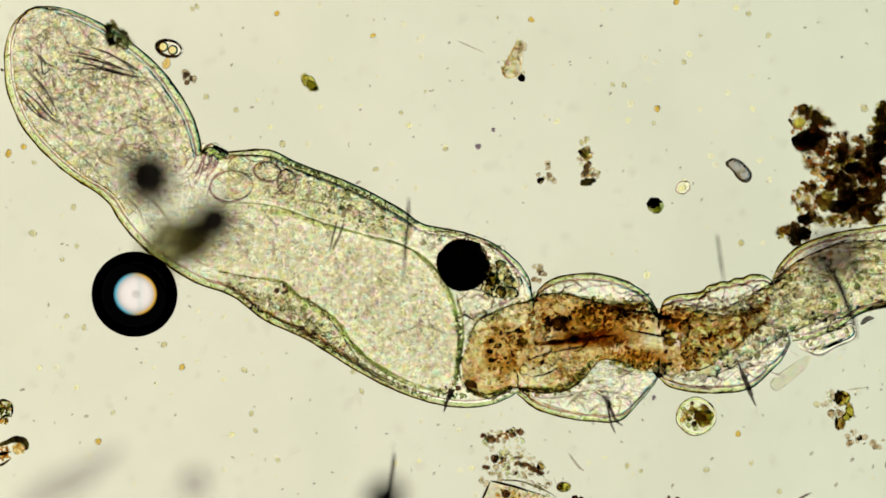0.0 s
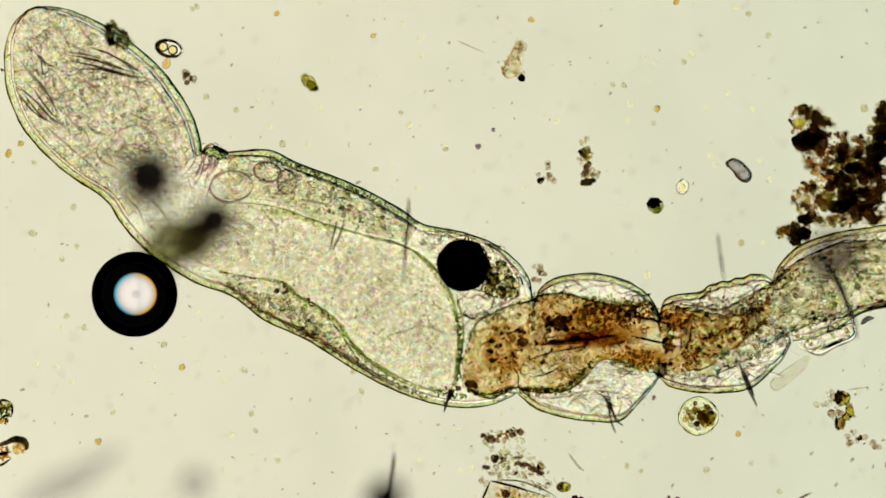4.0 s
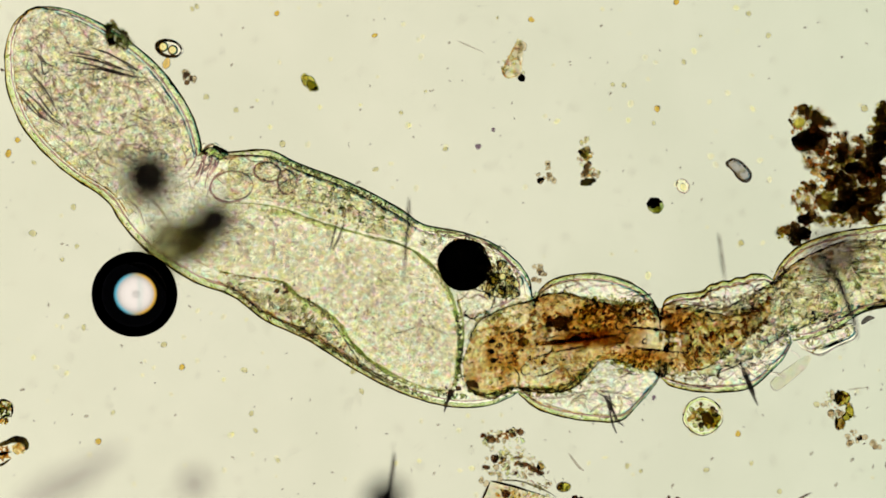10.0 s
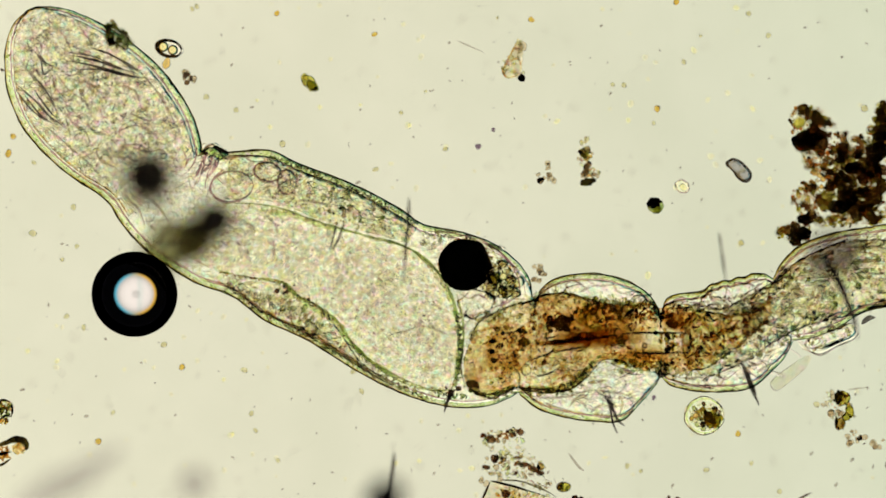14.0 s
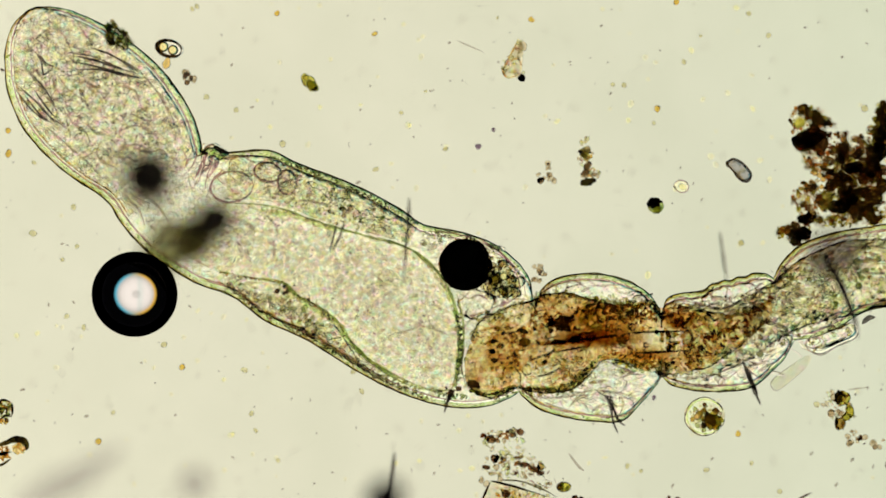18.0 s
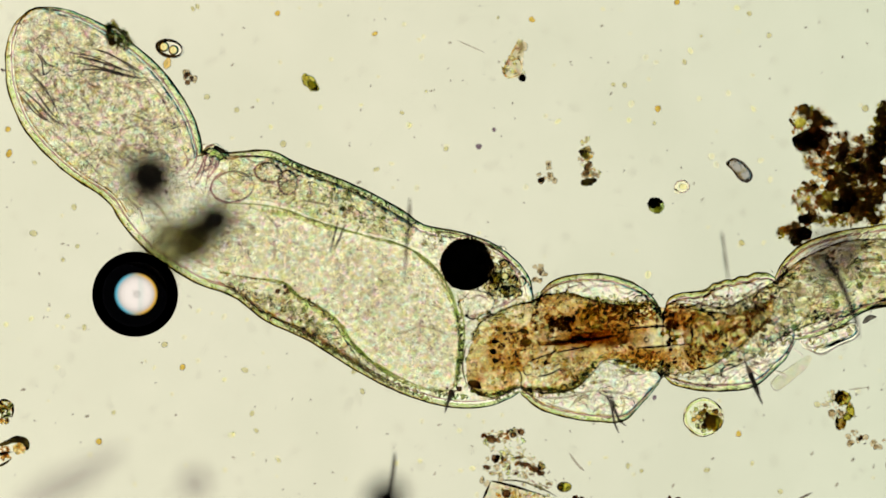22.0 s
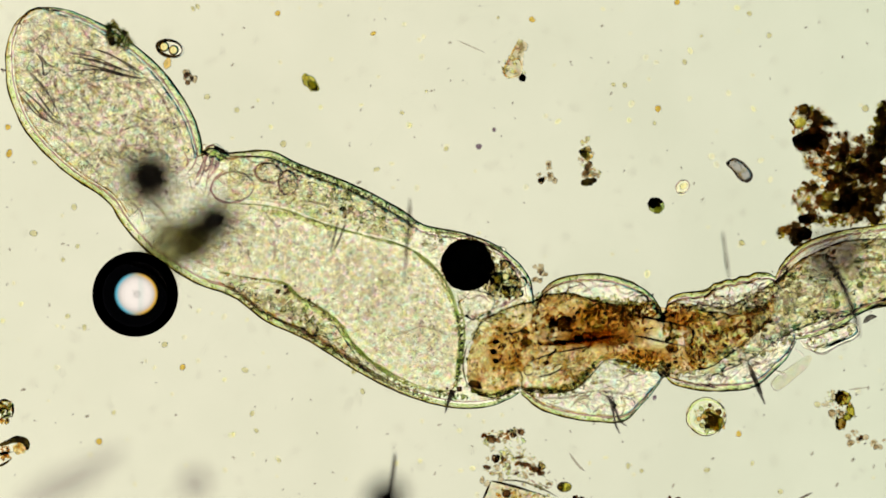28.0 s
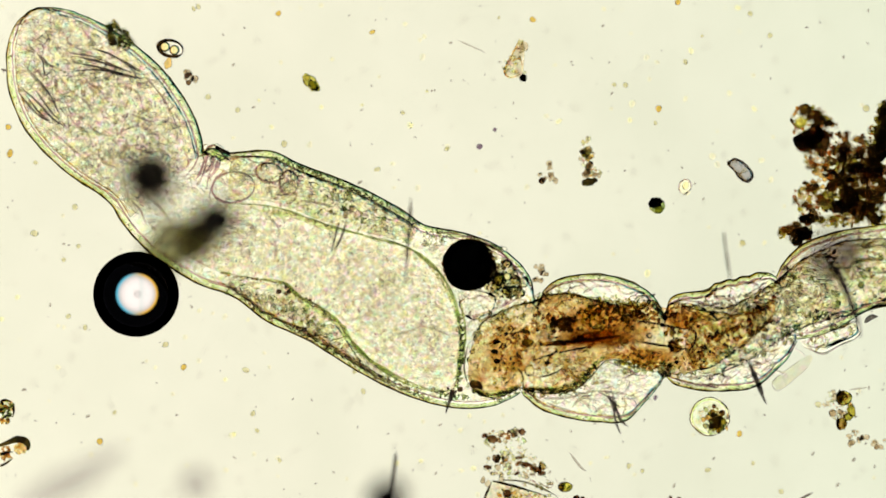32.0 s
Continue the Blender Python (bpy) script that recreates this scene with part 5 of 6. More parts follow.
crumbs(hook, CRUMB_DARK, [(6, 798, 12, 8), (8, 810, 10, 5)], 30, 1.6, 3.6, 0.004, 0.03, "dark crumbs")
strands("streak", SOOT, 2.4, 0.02, hook, (-4, 826, 8, 820, 19, 812), (-4, 806, 8, 802, 20, 800), label="dark streak")
clump(1535, 782, "faint scattering of pale brown granules", (PALES, [(1524, 776, 8, 8), (1556, 786, 14, 8), (1510, 775, 14, 12)], 22, 2.5, 6, 0.02), (DARK, [(1524, 777, 5, 5), (1530, 786, 8, 3)], 5, 2, 4, 0.02))
clump(1120, 884, "dark scrap at the field's rim", (DARK, [(1020, 885, 18, 4), (1188, 884, 14, 4)], 16, 3, 6, 0.03))

# a broken crystal, a flake, a clear rod, a bean-shaped shard
crystal = single("crystal", loft([(868, 852, 846, 896), (905, 862, 880, 920), (950, 874, 930, 940), (990, 884, 975, 950)], 0.002, 0.02, 4, 12, 0.35), PLATE, at(910, 890, 0), "flat straight-edged brownish crystal plate", "crystal")
strands("edge", NEEDLE, 2.2, 0.015, crystal, (868, 851, 905, 860, 950, 873), (867, 853, 858, 874, 850, 892), label="dark edge")
strands("edge", LINE, 1.4, 0.015, crystal, (884, 850, 920, 852, 960, 866, 985, 880))
part("grain", lump(at(895, 874, 0.02), (0.008, 0.008, 0.008), 0.3, 2), GRAIN_DARK, crystal)
crumbs(crystal, CRUMB_GREY, [(905, 872, 30, 12), (950, 880, 24, 8), (950, 858, 30, 8)], 70, 1.4, 3.6, 0.018, 0.03, "grey crumbs on the plate")
crumbs(crystal, CRUMB_AMBER, [(900, 876, 26, 10), (930, 878, 24, 8)], 40, 1.4, 3.4, 0.018, 0.03, "amber crumbs on the plate")
creases(crystal, CREASE, [(950, 850, 34, 14), (925, 846, 20, 10)], 16, 14, 1.6, 0.03, "grey splinters beside the plate", (25, 20))
flake = single("flake", loft([(916, 68, 922, 72), (904, 96, 926, 92), (894, 112, 924, 118), (888, 126, 922, 132), (896, 138, 916, 138)], 0.002, 0.012, 4, 12, 0.5), PLATE, at(910, 110, 0), "thin amber translucent flake with a dark tip", "flake")
strands("edge", CRUMB_AMBER, 2.0, 0.012, flake, (917, 70, 906, 92, 896, 112, 890, 128, 900, 138, 918, 132), (900, 110, 916, 104, 922, 116), label="brown edge")
crumbs(flake, CRUMB_GREY, [(910, 104, 12, 10), (896, 120, 8, 14), (914, 130, 14, 6), (918, 84, 6, 12)], 60, 1.5, 4, 0.006, 0.014, "amber crumbs")
part("tip", lump(at(923, 138, 0.01), (0.007, 0.007, 0.007), 0.3, 2), BLACK, flake, "black grain at the tip")
part("drop", lump(at(909, 127, 0.014), (0.006, 0.004, 0.004), 0.1, 2), DROP, flake)
part("drop", lump(at(925, 82, 0.01), (0.008, 0.009, 0.006), 0.2, 2), GRAIN_PALE, flake)
capsule = single("capsule", loft([(1362, 676, 1372, 690), (1372, 668, 1384, 686), (1396, 650, 1406, 668), (1418, 634, 1426, 652), (1432, 628, 1436, 634)], 0.002, 0.02, 4, 14, 0.8), GRAIN_PALE, at(1395, 662, 0), "pale clear rod-shaped capsule", "capsule")
capsule.data.materials[0] = CASE
strands("edge", GREYISH, 1.0, 0.014, capsule, (1426, 630, 1396, 650, 1370, 670, 1364, 682, 1372, 691, 1386, 685, 1426, 652))
bean = single("shard", loft([(1284, 286, 1284, 292), (1296, 282, 1288, 294), (1310, 288, 1296, 302), (1324, 300, 1304, 314), (1329, 310, 1314, 321), (1324, 318, 1318, 322)], 0.002, 0.040, 4, 14, 0.9), SHARD, at(1306, 300, 0), "grey bean-shaped glassy shard", "shard")
strands("edge", FIBRE, 2.1, 0.016, bean, (1284, 290, 1296, 281, 1312, 288, 1326, 302, 1329, 314, 1320, 322, 1306, 315, 1296, 302, 1284, 292))
part("drop", lump(at(1314, 302, 0.02), (0.005, 0.004, 0.004), 0.1, 2), CLEAR, bean)

# cells
cell = thing("cell", at(299, 86, 0), "oval dark-walled cell holding two oil drops", "cell")
part("cell_wall", lump(at(299, 86, 0.02), (0.026, 0.017, 0.018), 0.03, 3, -14), MEMBRANE, cell)
strands("rim", NEEDLE, 3.0, 0.02, cell, oval(299, 86, 22, 13.5, 14), label="thick dark rim")
for u, v, r, m in ((289, 83, 9, OIL), (306, 89, 9, OIL)):
    part("oil_drop", lump(at(u, v, 0.03), (r / 1000, r / 1000, r / 1000), 0, 4), m, cell, "bright oil drop")
single("stalk", tube([(298, 100), (295, 112), (291, 122)], 0.006, 0.006, rough=0.6), GRAIN_AMBER, at(295, 112, 0), "short amber stalk under the cell", "debris")
alga = single("algal_cell", lump(at(548, 147, 0.012), (0.019, 0.010, 0.010), 0.25, 4, -48), GRAIN_OLIVE, at(548, 147, 0), "elongated yellow-green algal cell", "cell")
part("chloroplast", lump(at(552, 151, 0.016), (0.010, 0.006, 0.008), 0.5, 3, -48), GRAIN_OLIVE, alga, "dark olive chloroplast")
part("oil_drop", lump(at(541, 138, 0.02), (0.005, 0.005, 0.005), 0.1, 3), OIL, alga, "amber oil drop")
part("grain", lump(at(557, 158, 0.02), (0.004, 0.003, 0.003), 0.3, 3), GRAIN_DARK, alga, "dark grain")
dark_cell = single("algal_cell", lump(at(1160, 364, 0.012), (0.014, 0.014, 0.012), 0.2, 4, 0, 1.8, 2), CRUMB_MOSS, at(1160, 364, 0), "dark rounded cell with an olive end", "cell")
part("chloroplast", lump(at(1157, 359, 0.018), (0.0125, 0.009, 0.010), 0.35, 4, 10, 2.0, 5), BLACK, dark_cell, "black chloroplast")
part("olive_end", lump(at(1163, 372, 0.026), (0.008, 0.006, 0.006), 0.35, 4, 30, 2.0, 2), CRUMB_OLIVE, dark_cell, "olive end of the cell")
olive_cell = single("algal_cell", lump(at(998, 862, 0.01), (0.012, 0.008, 0.008), 0.3, 3), CRUMB_OLIVE, at(999, 862, 0), "small olive-amber cell with a dark rim", "cell")

strands("rim", FIBRE, 1.5, 0.012, olive_cell, oval(998, 862, 12, 8, 0), label="dark rim")
crumbs(olive_cell, CRUMB_MOSS, [(998, 862, 9, 6)], 16, 1.4, 3.0, 0.008, 0.02, "green crumbs of the cell")
part("chloroplast", lump(at(992, 862, 0.016), (0.005, 0.005, 0.005), 0.4, 3), CLOD, olive_cell, "brown chloroplast")

cyst = thing("cyst", at(1232, 737, 0), "round clear cyst filled with brown and green granules", "cyst")
C0 = (1232, 737)
part("cyst_wall", lump(at(*C0, 0.036), (0.0355, 0.0335, 0.026), 0.10, 4), SAP, cyst, "thin clear wall round pale sap")
part("rim", tube([(C0[0] + (34.5 + 1.5 * math.sin(5 * w)) * math.cos(w), C0[1] + (32.8 + 1.2 * math.cos(4 * w)) * math.sin(w)) for w in (k * math.pi / 16 for k in range(33))], 0.0012, 0.036, rough=0.6), RIM, cyst, "thin dark rim")
strands("rim", WALL, 1.6, 0.036, cyst, oval(C0[0], C0[1], 31, 29.5, 0, 20), label="pale green inner rim")
contents = part("contents", lump(at(C0[0] + 15, C0[1] + 6, 0.036), (0.015, 0.013, 0.010), 0.5, 4), CRUMB_OLIVE, cyst, "yellow-green granule mass", origin=at(*C0, 0.036))
for u, v, r, m in ((16, -12, 5, CLOD), (5, 1, 8, CLOD), (13, 8, 6, GRAIN_DARK), (-5, -11, 4.5, CLOD), (-4, -21, 3.5, GRAIN_DARK), (-4, 15, 5, SOOT), (1, -6, 4, SOOT), (10, -3, 5, GRAIN_OLIVE), (-18, 1, 5, GRAIN_AMBER), (-20, -12, 4, GRAIN_GREEN), (-14, 16, 4, GRAIN_GREEN), (24, 8, 4, GRAIN_GREEN), (-13, -6, 4, GRAIN_OLIVE),
                   (-24, 6, 4, GRAIN_AMBER), (-11, 5, 4, GRAIN_GREEN), (22, -3, 5, GRAIN_OLIVE), (18, 16, 5, GRAIN_AMBER), (-2, 23, 4, GRAIN_GREEN), (6, 12, 4, GRAIN_AMBER)):
    part("granule", lump(at(C0[0] + u, C0[1] + v, 0.036 + 0.0006 * ((u * 7 + v * 3) % 20 - 10)), (r / 1000,) * 3, 0.45, 3, 0, 2, u), m, contents, origin=at(*C0, 0.036))
crumbs(contents, CRUMB_DARK, [(C0[0] + 6, C0[1] + 2, 15, 12), (C0[0] + 12, C0[1] - 8, 10, 10)], 12, 1.2, 3.0, 0.02, 0.06, "dark crumbs in the cyst")
crumbs(contents, CRUMB_AMBER, [(C0[0] - 14, C0[1], 12, 10), (C0[0] + 12, C0[1] + 8, 12, 10)], 30, 1.5, 3.4, 0.02, 0.06, "amber crumbs in the cyst")
crumbs(contents, CRUMB_OLIVE, [(C0[0] + 4, C0[1] + 2, 18, 15)], 16, 1.5, 3.4, 0.02, 0.06, "olive crumbs in the cyst")
crumbs(contents, CRUMB_GREY, [(C0[0], C0[1], 25, 23)], 50, 1.5, 3.4, 0.016, 0.06, "green crumbs in the cyst")
star = thing("clear_cell", at(1208, 330, 0), "clear ragged cell with a bright centre", "cell")
part("body", lump(at(1208, 330, 0.012), (0.013, 0.010, 0.010), 0.35, 3, 35), CLEAR, star, "pale yellowish body")
strands("rim", CREASE_LILAC, 1.3, 0.014, star, oval(1208, 330, 13, 10.5, -35), label="violet rim")
part("lobe", lump(at(1210, 318, 0.01), (0.005, 0.004, 0.004), 0.2, 2), CLEAR, star)
part("drop", lump(at(1206, 331, 0.022), (0.007, 0.005, 0.005), 0.4, 2, 30), DROP, star, "bright yellowish drop")

# motes above the focal plane, a loose bristle, a blurred hair
for u, v, a, b, z, m, w in ((263, 312, 46, 46, 0.92, MOTE, "dark"), (378, 391, 40, 37, 0.88, MOTE, "dark"), (272, 350, 34, 26, 0.90, HAZE, "faint grey-green"), (308, 432, 58, 44, 0.64, OLIVE, "large olive-grey"), (345, 425, 40, 34, 0.74, OLIVE, "olive-grey"),
                            (682, 882, 35, 31, 0.88, MOTE, "dark"), (344, 856, 27, 27, 0.80, HAZE, "faint grey"), (1474, 452, 54, 40, 0.72, SMOKE, "smoky grey")):
    single("mote", lump(at(u, v, z), (a / 1000, b / 1000, 0.03), 0.25, 3, 20), m, at(u, v, z), w + " mote adrift above the focal plane", "mote", "drifting motes")
single("loose_hair", tube([(20, 905), (90, 866), (150, 838), (215, 792)], 0.022, 0.85, 0.012, rough=0.4), HAZE, at(110, 850, 0.85), "grey blurred hair adrift above the focal plane", "hair")
single("loose_bristle", tube([(698, 800), (695, 830), (690, 866), (684, 900)], 0.0036, 0.18), HAIR, at(692, 850, 0.18), "long straight grey bristle", "bristle")
single("loose_fibre", tube([(808, 72), (822, 78), (840, 86), (858, 94)], 0.0012, 0.01), GREYISH, at(830, 82, 0), "thin faint grey fibre", "fibre")
single("loose_fibre", tube([(1006, 802), (1016, 816), (1026, 828), (1034, 834)], 0.002, 0.01), GREYISH, at(1020, 818, 0), "thin faint grey fibre", "fibre")
single("loose_fibre", tube([(1500, 690), (1516, 688), (1534, 686)], 0.0015, 0.01), GREYISH, at(1516, 688, 0), "thin faint brown fibre", "fibre")
single("loose_fibre", tube([(1412, 884), (1424, 878), (1436, 872)], 0.002, 0.01), FIBRE, at(1424, 878, 0), "thin dark fibre on the slide", "fibre")
single("loose_fibre", tube([(0, 122), (4, 124), (9, 126)], 0.002, 0.01), FIBRE, at(4, 124, 0), "thin dark fibre end beside the worm", "fibre")

# drifting specks: (plan place, half-size) by kind
SPECKS = {
    "drop": (DROP, "small bright yellowish droplet", [70, 651, 6, 120, 664, 5, 396, 672, 5, 412, 769, 5, 700, 820, 5, 742, 816, 5, 835, 829, 6, 986, 215, 6, 1112, 213, 5, 1226, 95, 7, 1303, 14, 6,
                                                       1332, 193, 6, 455, 178, 4, 566, 190, 5, 478, 225, 5, 638, 186, 4, 725, 222, 5, 1147, 488, 8]),
    "clear_drop": (CLEAR, "small clear droplet in the water", [789, 260, 6, 722, 222, 6, 272, 651, 4, 408, 770, 6, 1072, 810, 4, 692, 290, 5, 585, 105, 5, 714, 43, 5, 748, 65, 5, 1116, 184, 7, 1256, 181, 5, 1258, 277, 7, 1345, 284, 6, 1310, 430, 6, 1350, 430, 5, 436, 566, 4, 350, 550, 5, 814, 833, 5, 828, 736, 5,
                                                  812, 762, 6, 1042, 820, 4, 1068, 810, 3, 100, 577, 4, 1288, 165, 6, 1362, 318, 6, 846, 413, 4, 254, 668, 4, 1066, 16, 5]),
    "yellow_cell": (YELLOW, "small amber-yellow algal cell", [42, 262, 7, 15, 272, 8, 940, 35, 6, 1163, 193, 8, 663, 63, 6, 490, 24, 6, 174, 782, 8, 322, 650, 7, 1306, 768, 6,
                                                                  1197, 3, 7]),
    "yellow_cell_faint": (SPECK_PALE, "faint pale olive speck", [365, 172, 7, 788, 264, 6, 753, 162, 4, 880, 32, 4, 348, 12, 5, 136, 436, 5, 1445, 716, 7, 418, 195, 6, 60, 288, 5, 148, 580, 6, 290, 610, 7, 118, 560, 6, 130, 367, 6, 58, 413, 7, 1312, 430, 7, 1157, 218, 5, 500, 255, 7, 665, 300, 6, 1084, 150, 5, 1104, 151, 6, 626, 657, 7, 432, 655, 7, 445, 732, 6, 492, 815, 5, 452, 762, 5, 640, 693, 6, 340, 16, 5, 1240, 64, 4, 1210, 110, 5, 1360, 63, 6,
                                                                   1325, 24, 6, 1530, 192, 8, 1110, 825, 6, 1134, 834, 5, 1250, 832, 6, 1330, 820, 5, 1380, 870, 6, 710, 200, 5, 110, 460, 5, 200, 730, 5]),
    "grey_speck": (GREYISH, "tiny dark grey speck", [762, 161, 3, 655, 152, 3, 250, 642, 3, 500, 866, 3, 634, 323, 5, 732, 243, 3, 767, 160, 3, 795, 76, 4, 430, 50, 3, 392, 62, 3, 446, 190, 4, 410, 115, 4, 110, 432, 4, 153, 737, 5, 206, 692, 3, 218, 614, 4, 86, 540, 4,
                                                     336, 543, 4, 412, 810, 4, 310, 735, 3, 40, 690, 5, 1204, 297, 3, 1242, 353, 4]),
    "violet_speck": (VIOLET, "round dusky violet speck", [846, 260, 7, 873, 230, 5, 1157, 704, 5]),
    "grey_speck_far": (GREYISH, "tiny dark grey speck", [1344, 82, 3, 1361, 139, 3, 1425, 49, 4, 1448, 40, 3, 1534, 19, 4, 1533, 77, 3, 1490, 101, 4, 1010, 115, 3, 1064, 46, 4, 1080, 166, 4, 906, 183, 3, 882, 110, 3, 516, 706, 3, 549, 708, 3, 560, 767, 3,
                                                         776, 752, 4, 684, 768, 3, 728, 832, 3, 556, 856, 3, 630, 757, 3, 1436, 803, 5, 1480, 858, 5]),
    "grey_speck_low": (GREYISH, "tiny dark grey speck", [1050, 750, 3, 1508, 814, 5, 1545, 826, 4, 1190, 860, 5, 970, 836, 4, 588, 836, 3, 360, 480, 3, 470, 815, 3, 1350, 735, 3, 834, 790, 3, 768, 838, 4, 1514, 698, 4, 1512, 738, 4,
                                                        1568, 823, 5, 1535, 722, 3, 1535, 687, 4, 1260, 812, 4, 1008, 764, 3, 1100, 782, 3]),
}
drifting = {}
for kind, (material, label, rows) in SPECKS.items():
    shapes = [grain_mesh("speck", material, 0.15 if "drop" in kind else 0.4, s) for s in (11, 12, 13)]
    for i in range(0, len(rows), 3):
        u, v, r = rows[i:i + 3]
        ob = thing("droplet" if "drop" in kind else "algal_cell" if kind == "yellow_cell" else "speck", at(u, v, r * 0.0008), label, "droplet" if "drop" in kind else "cell" if kind == "yellow_cell" else "speck",
                   "specks in the water", data=shapes[(i // 3) % 3])
        k = r / 1000 * (0.85 if 'drop' in kind else 0.78)
        slim = 0.62 if "grey" in kind else 1.0
        ob.scale = (k * rnd.uniform(0.9, 1.25), k * rnd.uniform(0.75, 1.0) * slim, k * 0.7)
        ob.rotation_euler = (0, 0, rnd.uniform(0, 6.28))
        drifting[(u, v)] = ob
# fine dust that nobody could count
dust = bmesh.new()
for _ in range(190):
    s = rnd.uniform(0.0007, 0.0016)
    lump(at(rnd.uniform(-20, 1590), rnd.uniform(-20, 900), s), (s * rnd.uniform(1, 2), s, s), 0.4, 1, rnd.uniform(0, 180), bm=dust)
single("dust", dust, GREYISH, (0, 0, 0), "fine grey dust strewn over the slide", "dust", kind="stuff")
haze = bmesh.new()
for _ in range(120):
    s = rnd.uniform(0.002, 0.005)
    lump(at(rnd.uniform(-20, 1590), rnd.uniform(-20, 900), s * 0.5), (s * rnd.uniform(0.8, 1.4), s, s * 0.5), 0.3, 2, rnd.uniform(0, 180), bm=haze)
single("faint_flecks", haze, FLECK, (0, 0, 0), "faint translucent flecks strewn over the slide", "flecks", kind="stuff")


blots = bmesh.new()
for _ in range(310):
    s = rnd.uniform(0.003, 0.009)
    lump(at(rnd.uniform(-20, 1590), rnd.uniform(-20, 900), rnd.uniform(0.12, 0.32)), (s * rnd.uniform(0.8, 1.5), s, s * 0.4), 0.5, 2, rnd.uniform(0, 180), 2.0, rnd.uniform(0, 50), bm=blots)
single("faint_blots", blots, BLUR, (0, 0, 0.2), "faint blurred blots adrift above the focal plane", "blots", kind="stuff")


# ---- what moves ----
def shift(ob, rows, pivot_turn=()):
    """Key a thing or part by plan offsets: rows of (seconds, du, dv[, turn about z in degrees, roll about y])."""
    base, rot = ob.location.copy(), ob.rotation_euler.to_matrix().to_4x4()
    walk(ob, [(r[0], Matrix.Translation(base + Vector((r[1] / 1000, -r[2] / 1000, 0))) @ pose(0, 0, 0, 0, r[4] if len(r) > 4 else 0, r[3] if len(r) > 3 else 0) @ rot) for r in rows])


def motions():
    shift(front, [(0, -0.4, -0.4), (6, -0.2, 0), (9, 0, 0), (14, 0.1, 0.2), (19, 0.1, 0.6), (25, 0.2, 1.2), (32, 0.3, 1.5)])
    shift(egg, [(0, -1.8, 0.4), (3.5, -1.4, 0.8), (6, 0, 0), (9, 0, 0), (13, 1.2, -0.2), (17, 1.8, -0.2), (21, 3.2, -0.8), (25, 3.8, -0.6), (28, 4.6, 0), (31, 5.2, 0), (32, 6, 0)])
    shift(waist, [(0, -2, 0), (6, -0.5, 0), (9, 0, 0), (13, 1.2, 0), (17, 2.2, 0), (20, 3.0, 0.2), (25, 3.9, 0.6), (29, 4.3, 0.8), (32, 4.6, 1.0)])
    shift(rear, [(0, -2, 1.2), (3.5, -1.4, 1), (6, -0.2, 0), (9, 0, 0), (13, 1.4, -0.5), (17, 2.2, -1), (20, 4.0, -1.8), (25, 5.6, -2.2), (29, 6.2, -2.2), (32, 6.4, -2.2)])
    shift(tail, [(0, -0.8, 0.6), (9, 0, 0), (13, 0.8, -0.4), (17, 1.2, -0.8), (20, 1.6, -1.2), (25, 2.4, -2), (32, 2.8, -2.4)])
    for ob in long_bristles:
        shift(ob, [(0, -3, 1), (3.5, -1.6, 1), (9, 0, 0), (13, 2, -0.8), (17, 4.4, -1.6), (20, 6, -2), (25, 9.8, -2.6), (29, 12.2, -2), (32, 12.4, -2.6)])
    shift(gut, [(0, -2.0, 0.4), (9, 0, 0), (13, 1.3, -0.2), (17, 2.2, -0.4), (20, 3.5, -0.8), (25, 4.8, -0.8), (29, 5.3, -0.8), (32, 5.5, -0.8)])
    shift(hind, [(0, -1.4, 0.8), (9, 0, 0), (13, 1.1, -0.4), (17, 1.7, -0.8), (20, 2.8, -1.4), (25, 4.0, -2), (29, 4.5, -2.2), (32, 4.6, -2.2)])
    shift(rod, [(0, -1.3, -23.1, -10.0), (2, -0.8, -16.2, -12.8), (3.5, 1.1, -11.1, -12.0), (5.5, 1.6, -9.0, -9.5), (7, 1.7, -6.1, -10.0), (8, 1.9, -5.5, -8.4), (9, 2.2, -2.9, -7.0), (10, 1.7, -1.8, -4.4), (11.5, 1.2, -2.1, -1.0), (13, -0.2, -2.9, 1.5), (14.5, 1.6, -2.8, 2.5), (16.5, 2.8, -4.7, 4.0), (17.5, 2.3, -5.2, 4.0), (19, 2.6, -10.6, 5.3), (21, 3.0, -12.5, 6.0), (22, 1.5, -18.0, 6.0), (23, 1.3, -22.7, 4.0), (24, 2.3, -21.6, -2.0), (25.5, 2.6, -19.4, -6.5), (27.5, 4.9, -14.1, -11.0), (28.3, 4.9, -11.1, -11.0), (30, 5.7, -9.1, -10.0), (32, 7.4, -7.0, -8.0)])
    shift(clot, [(0, 0, 0), (2, -1, 10), (5.6, 1, 9), (8, 4, 0), (10, 3, -22), (11.5, 4, -29), (14.5, 6, -31), (17.5, 17, -32), (21, 14, -34), (22, 4, -30), (24, 12, -12), (25.5, 10, 5), (27.5, 3, 13), (32, 8, 12)])
    shift(cyst, [(0, 0, 0), (2, 1, 0), (3.5, 3, -0.5), (5.5, 7, 0), (9, 11, 0), (13, 14, -1), (17, 15, 0), (20, 15, 1), (22, 12, 1.5), (25.5, 14, 1.5), (28, 16.5, 0.5), (30, 18, 0.5), (32, 21.5, 0.5)])
    shift(contents, [(0, -1, -2, 6, 0), (6, 0, -1, 3, 4), (9, 0, 0, 0, 8), (13, 1, 0, -3, 14), (19, 2, 1, -6, 22), (25, 5, 1, -10, 38), (32, 5, 3, -14, 50)])
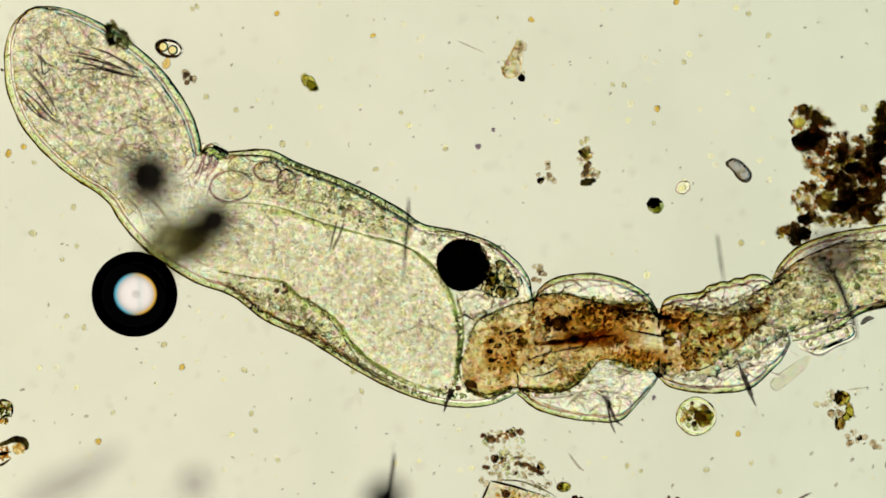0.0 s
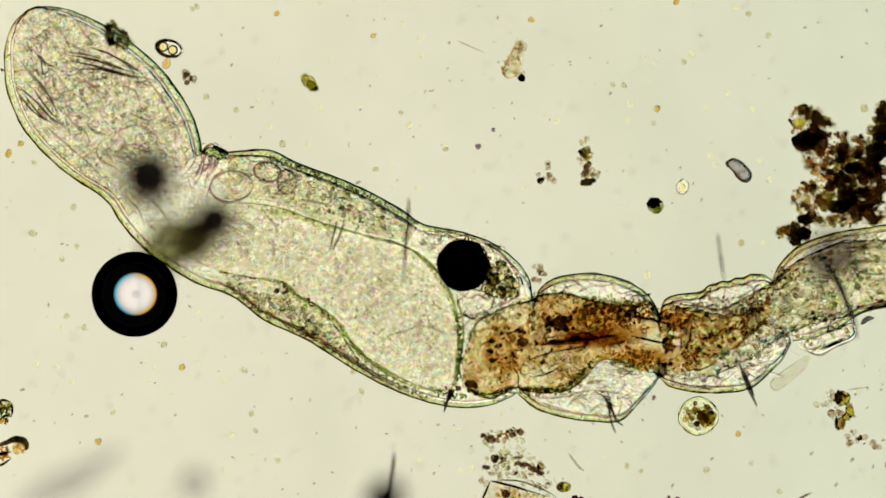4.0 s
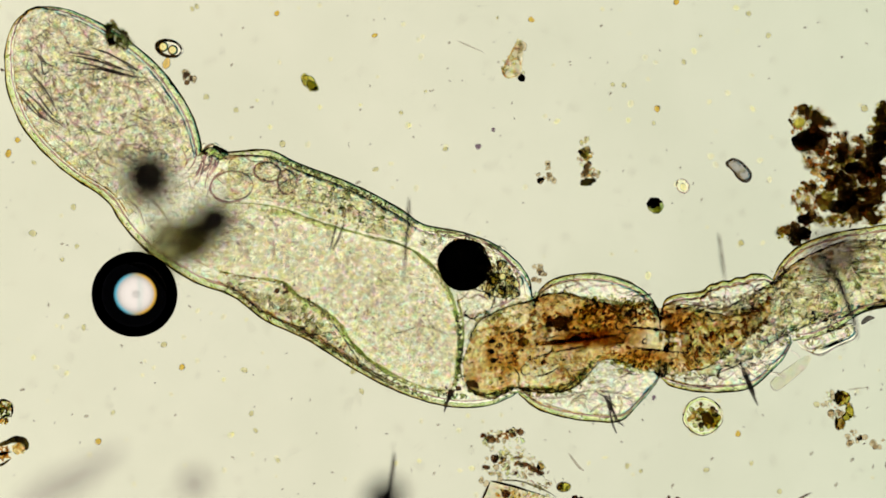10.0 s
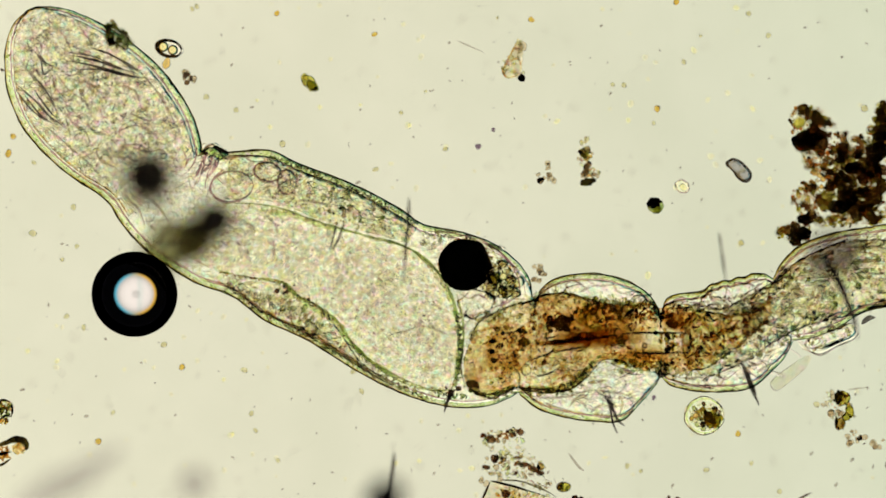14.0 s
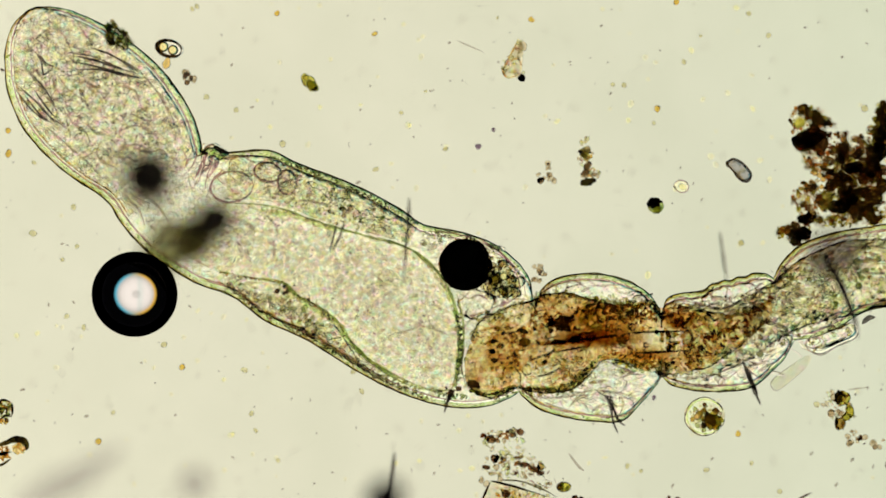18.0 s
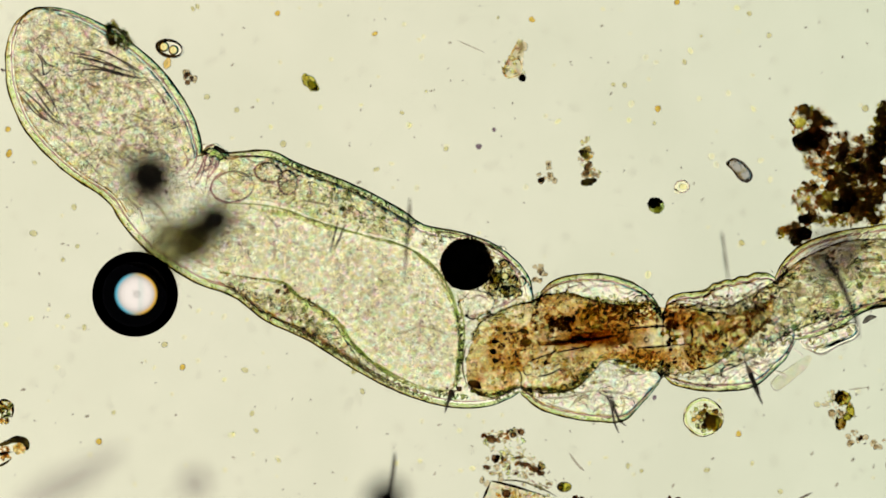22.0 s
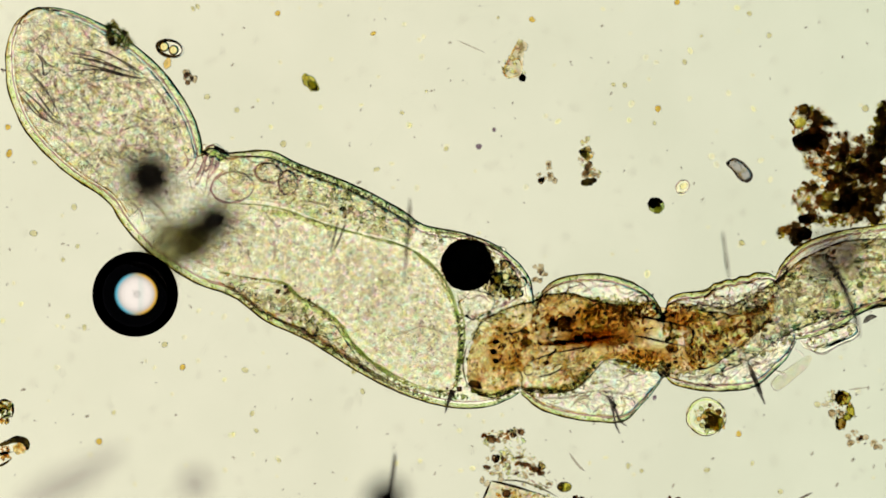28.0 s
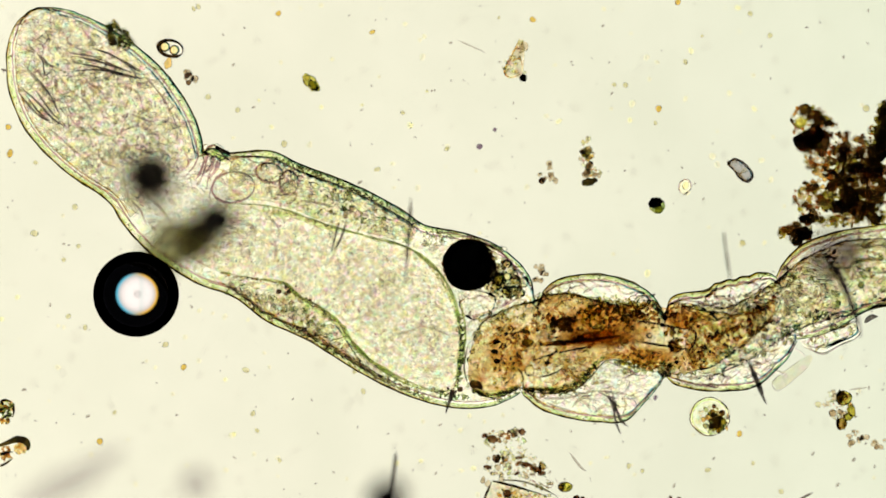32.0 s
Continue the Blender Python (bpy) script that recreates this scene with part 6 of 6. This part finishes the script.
    shift(star, [(0, 1, 2, 0), (3, 0, 1, 30), (6, 0, 0, 60), (9, 0, -1, 80), (14, -1, 0, 110), (19, -3, 0, 130), (25, -3, 1, 165), (32, 1, 1, 215)])
    shift(drifting[(42, 262)], [(0, 0, -2), (3.5, -4, -7), (6, -9, -10), (9, -10, -13), (13, -16, -18), (14.5, -20, -22), (17, -26, -30), (20, -29, -31), (25, -29, -36), (32, -30, -37)])
    shift(drifting[(70, 651)], [(0, -1, 0), (3.5, -4, -6), (6, -9, -11), (9, -10, -16), (13, -18, -26), (14.5, -23, -32), (17, -36, -51), (20, -50, -66), (23, -64, -80), (25.5, -66, -82), (32, -70, -86)])
    shift(drifting[(120, 664)], [(0, 15, 22), (3.5, 9, 13), (6, 4, 6), (9, 0, 0), (11, -5, -7), (13, -14, -16), (14.5, -22, -30), (16.5, -39, -56), (18, -54, -74), (20, -60, -86), (22, -66, -100), (25.5, -78, -117), (28, -84, -126), (32, -92, -138)])
    shift(drifting[(1256, 181)], [(0, -17, 12), (2, -14, 12), (3.5, -8, 9), (6, -3, 4), (9, 0, 0), (13, -4, -2), (14.5, -3, -5), (17, -10, -5), (20, -15, -5), (22, -20, -6), (25.5, -30, -6), (28, -37, -6), (32, -46, -6)])
    shift(drifting[(1226, 95)], [(0, -6, 1), (3.5, -3, 0), (7, 1, -2), (11, 2, -5), (17, -1, -6), (20, -5, -5), (32, -6, -5)])
    shift(drifting[(663, 63)], [(0, -3, 0), (6, -1, 0), (9, 0, 0), (17, 0, -3), (25, -2, -3), (32, -7, -6)])
    shift(drifting[(1147, 488)], [(0, -2, -1), (9, 0, 0), (20, -1, -1), (32, -4, -4)])
    shift(drifting[(218, 614)], [(0, 24, 4), (6, 10, 2), (10, -3, -2), (12, -14, -5), (14, -31, -14), (17, -68, -62), (19, -108, -94), (22, -150, -130), (32, -230, -190)])
    shift(drifting[(206, 692)], [(0, 17, 13), (6, 6, 3), (10, -3, -4), (12, -13, -10), (14, -36, -26), (17, -66, -60), (19, -90, -90), (22, -130, -130), (32, -230, -220)])
    shift(drifting[(254, 668)], [(0, 22, 11), (6, 6, 4), (10, -2, -4), (12, -14, -8), (14, -34, -14), (17, -89, -53), (19, -130, -90), (22, -170, -120), (32, -270, -200)])


motions()
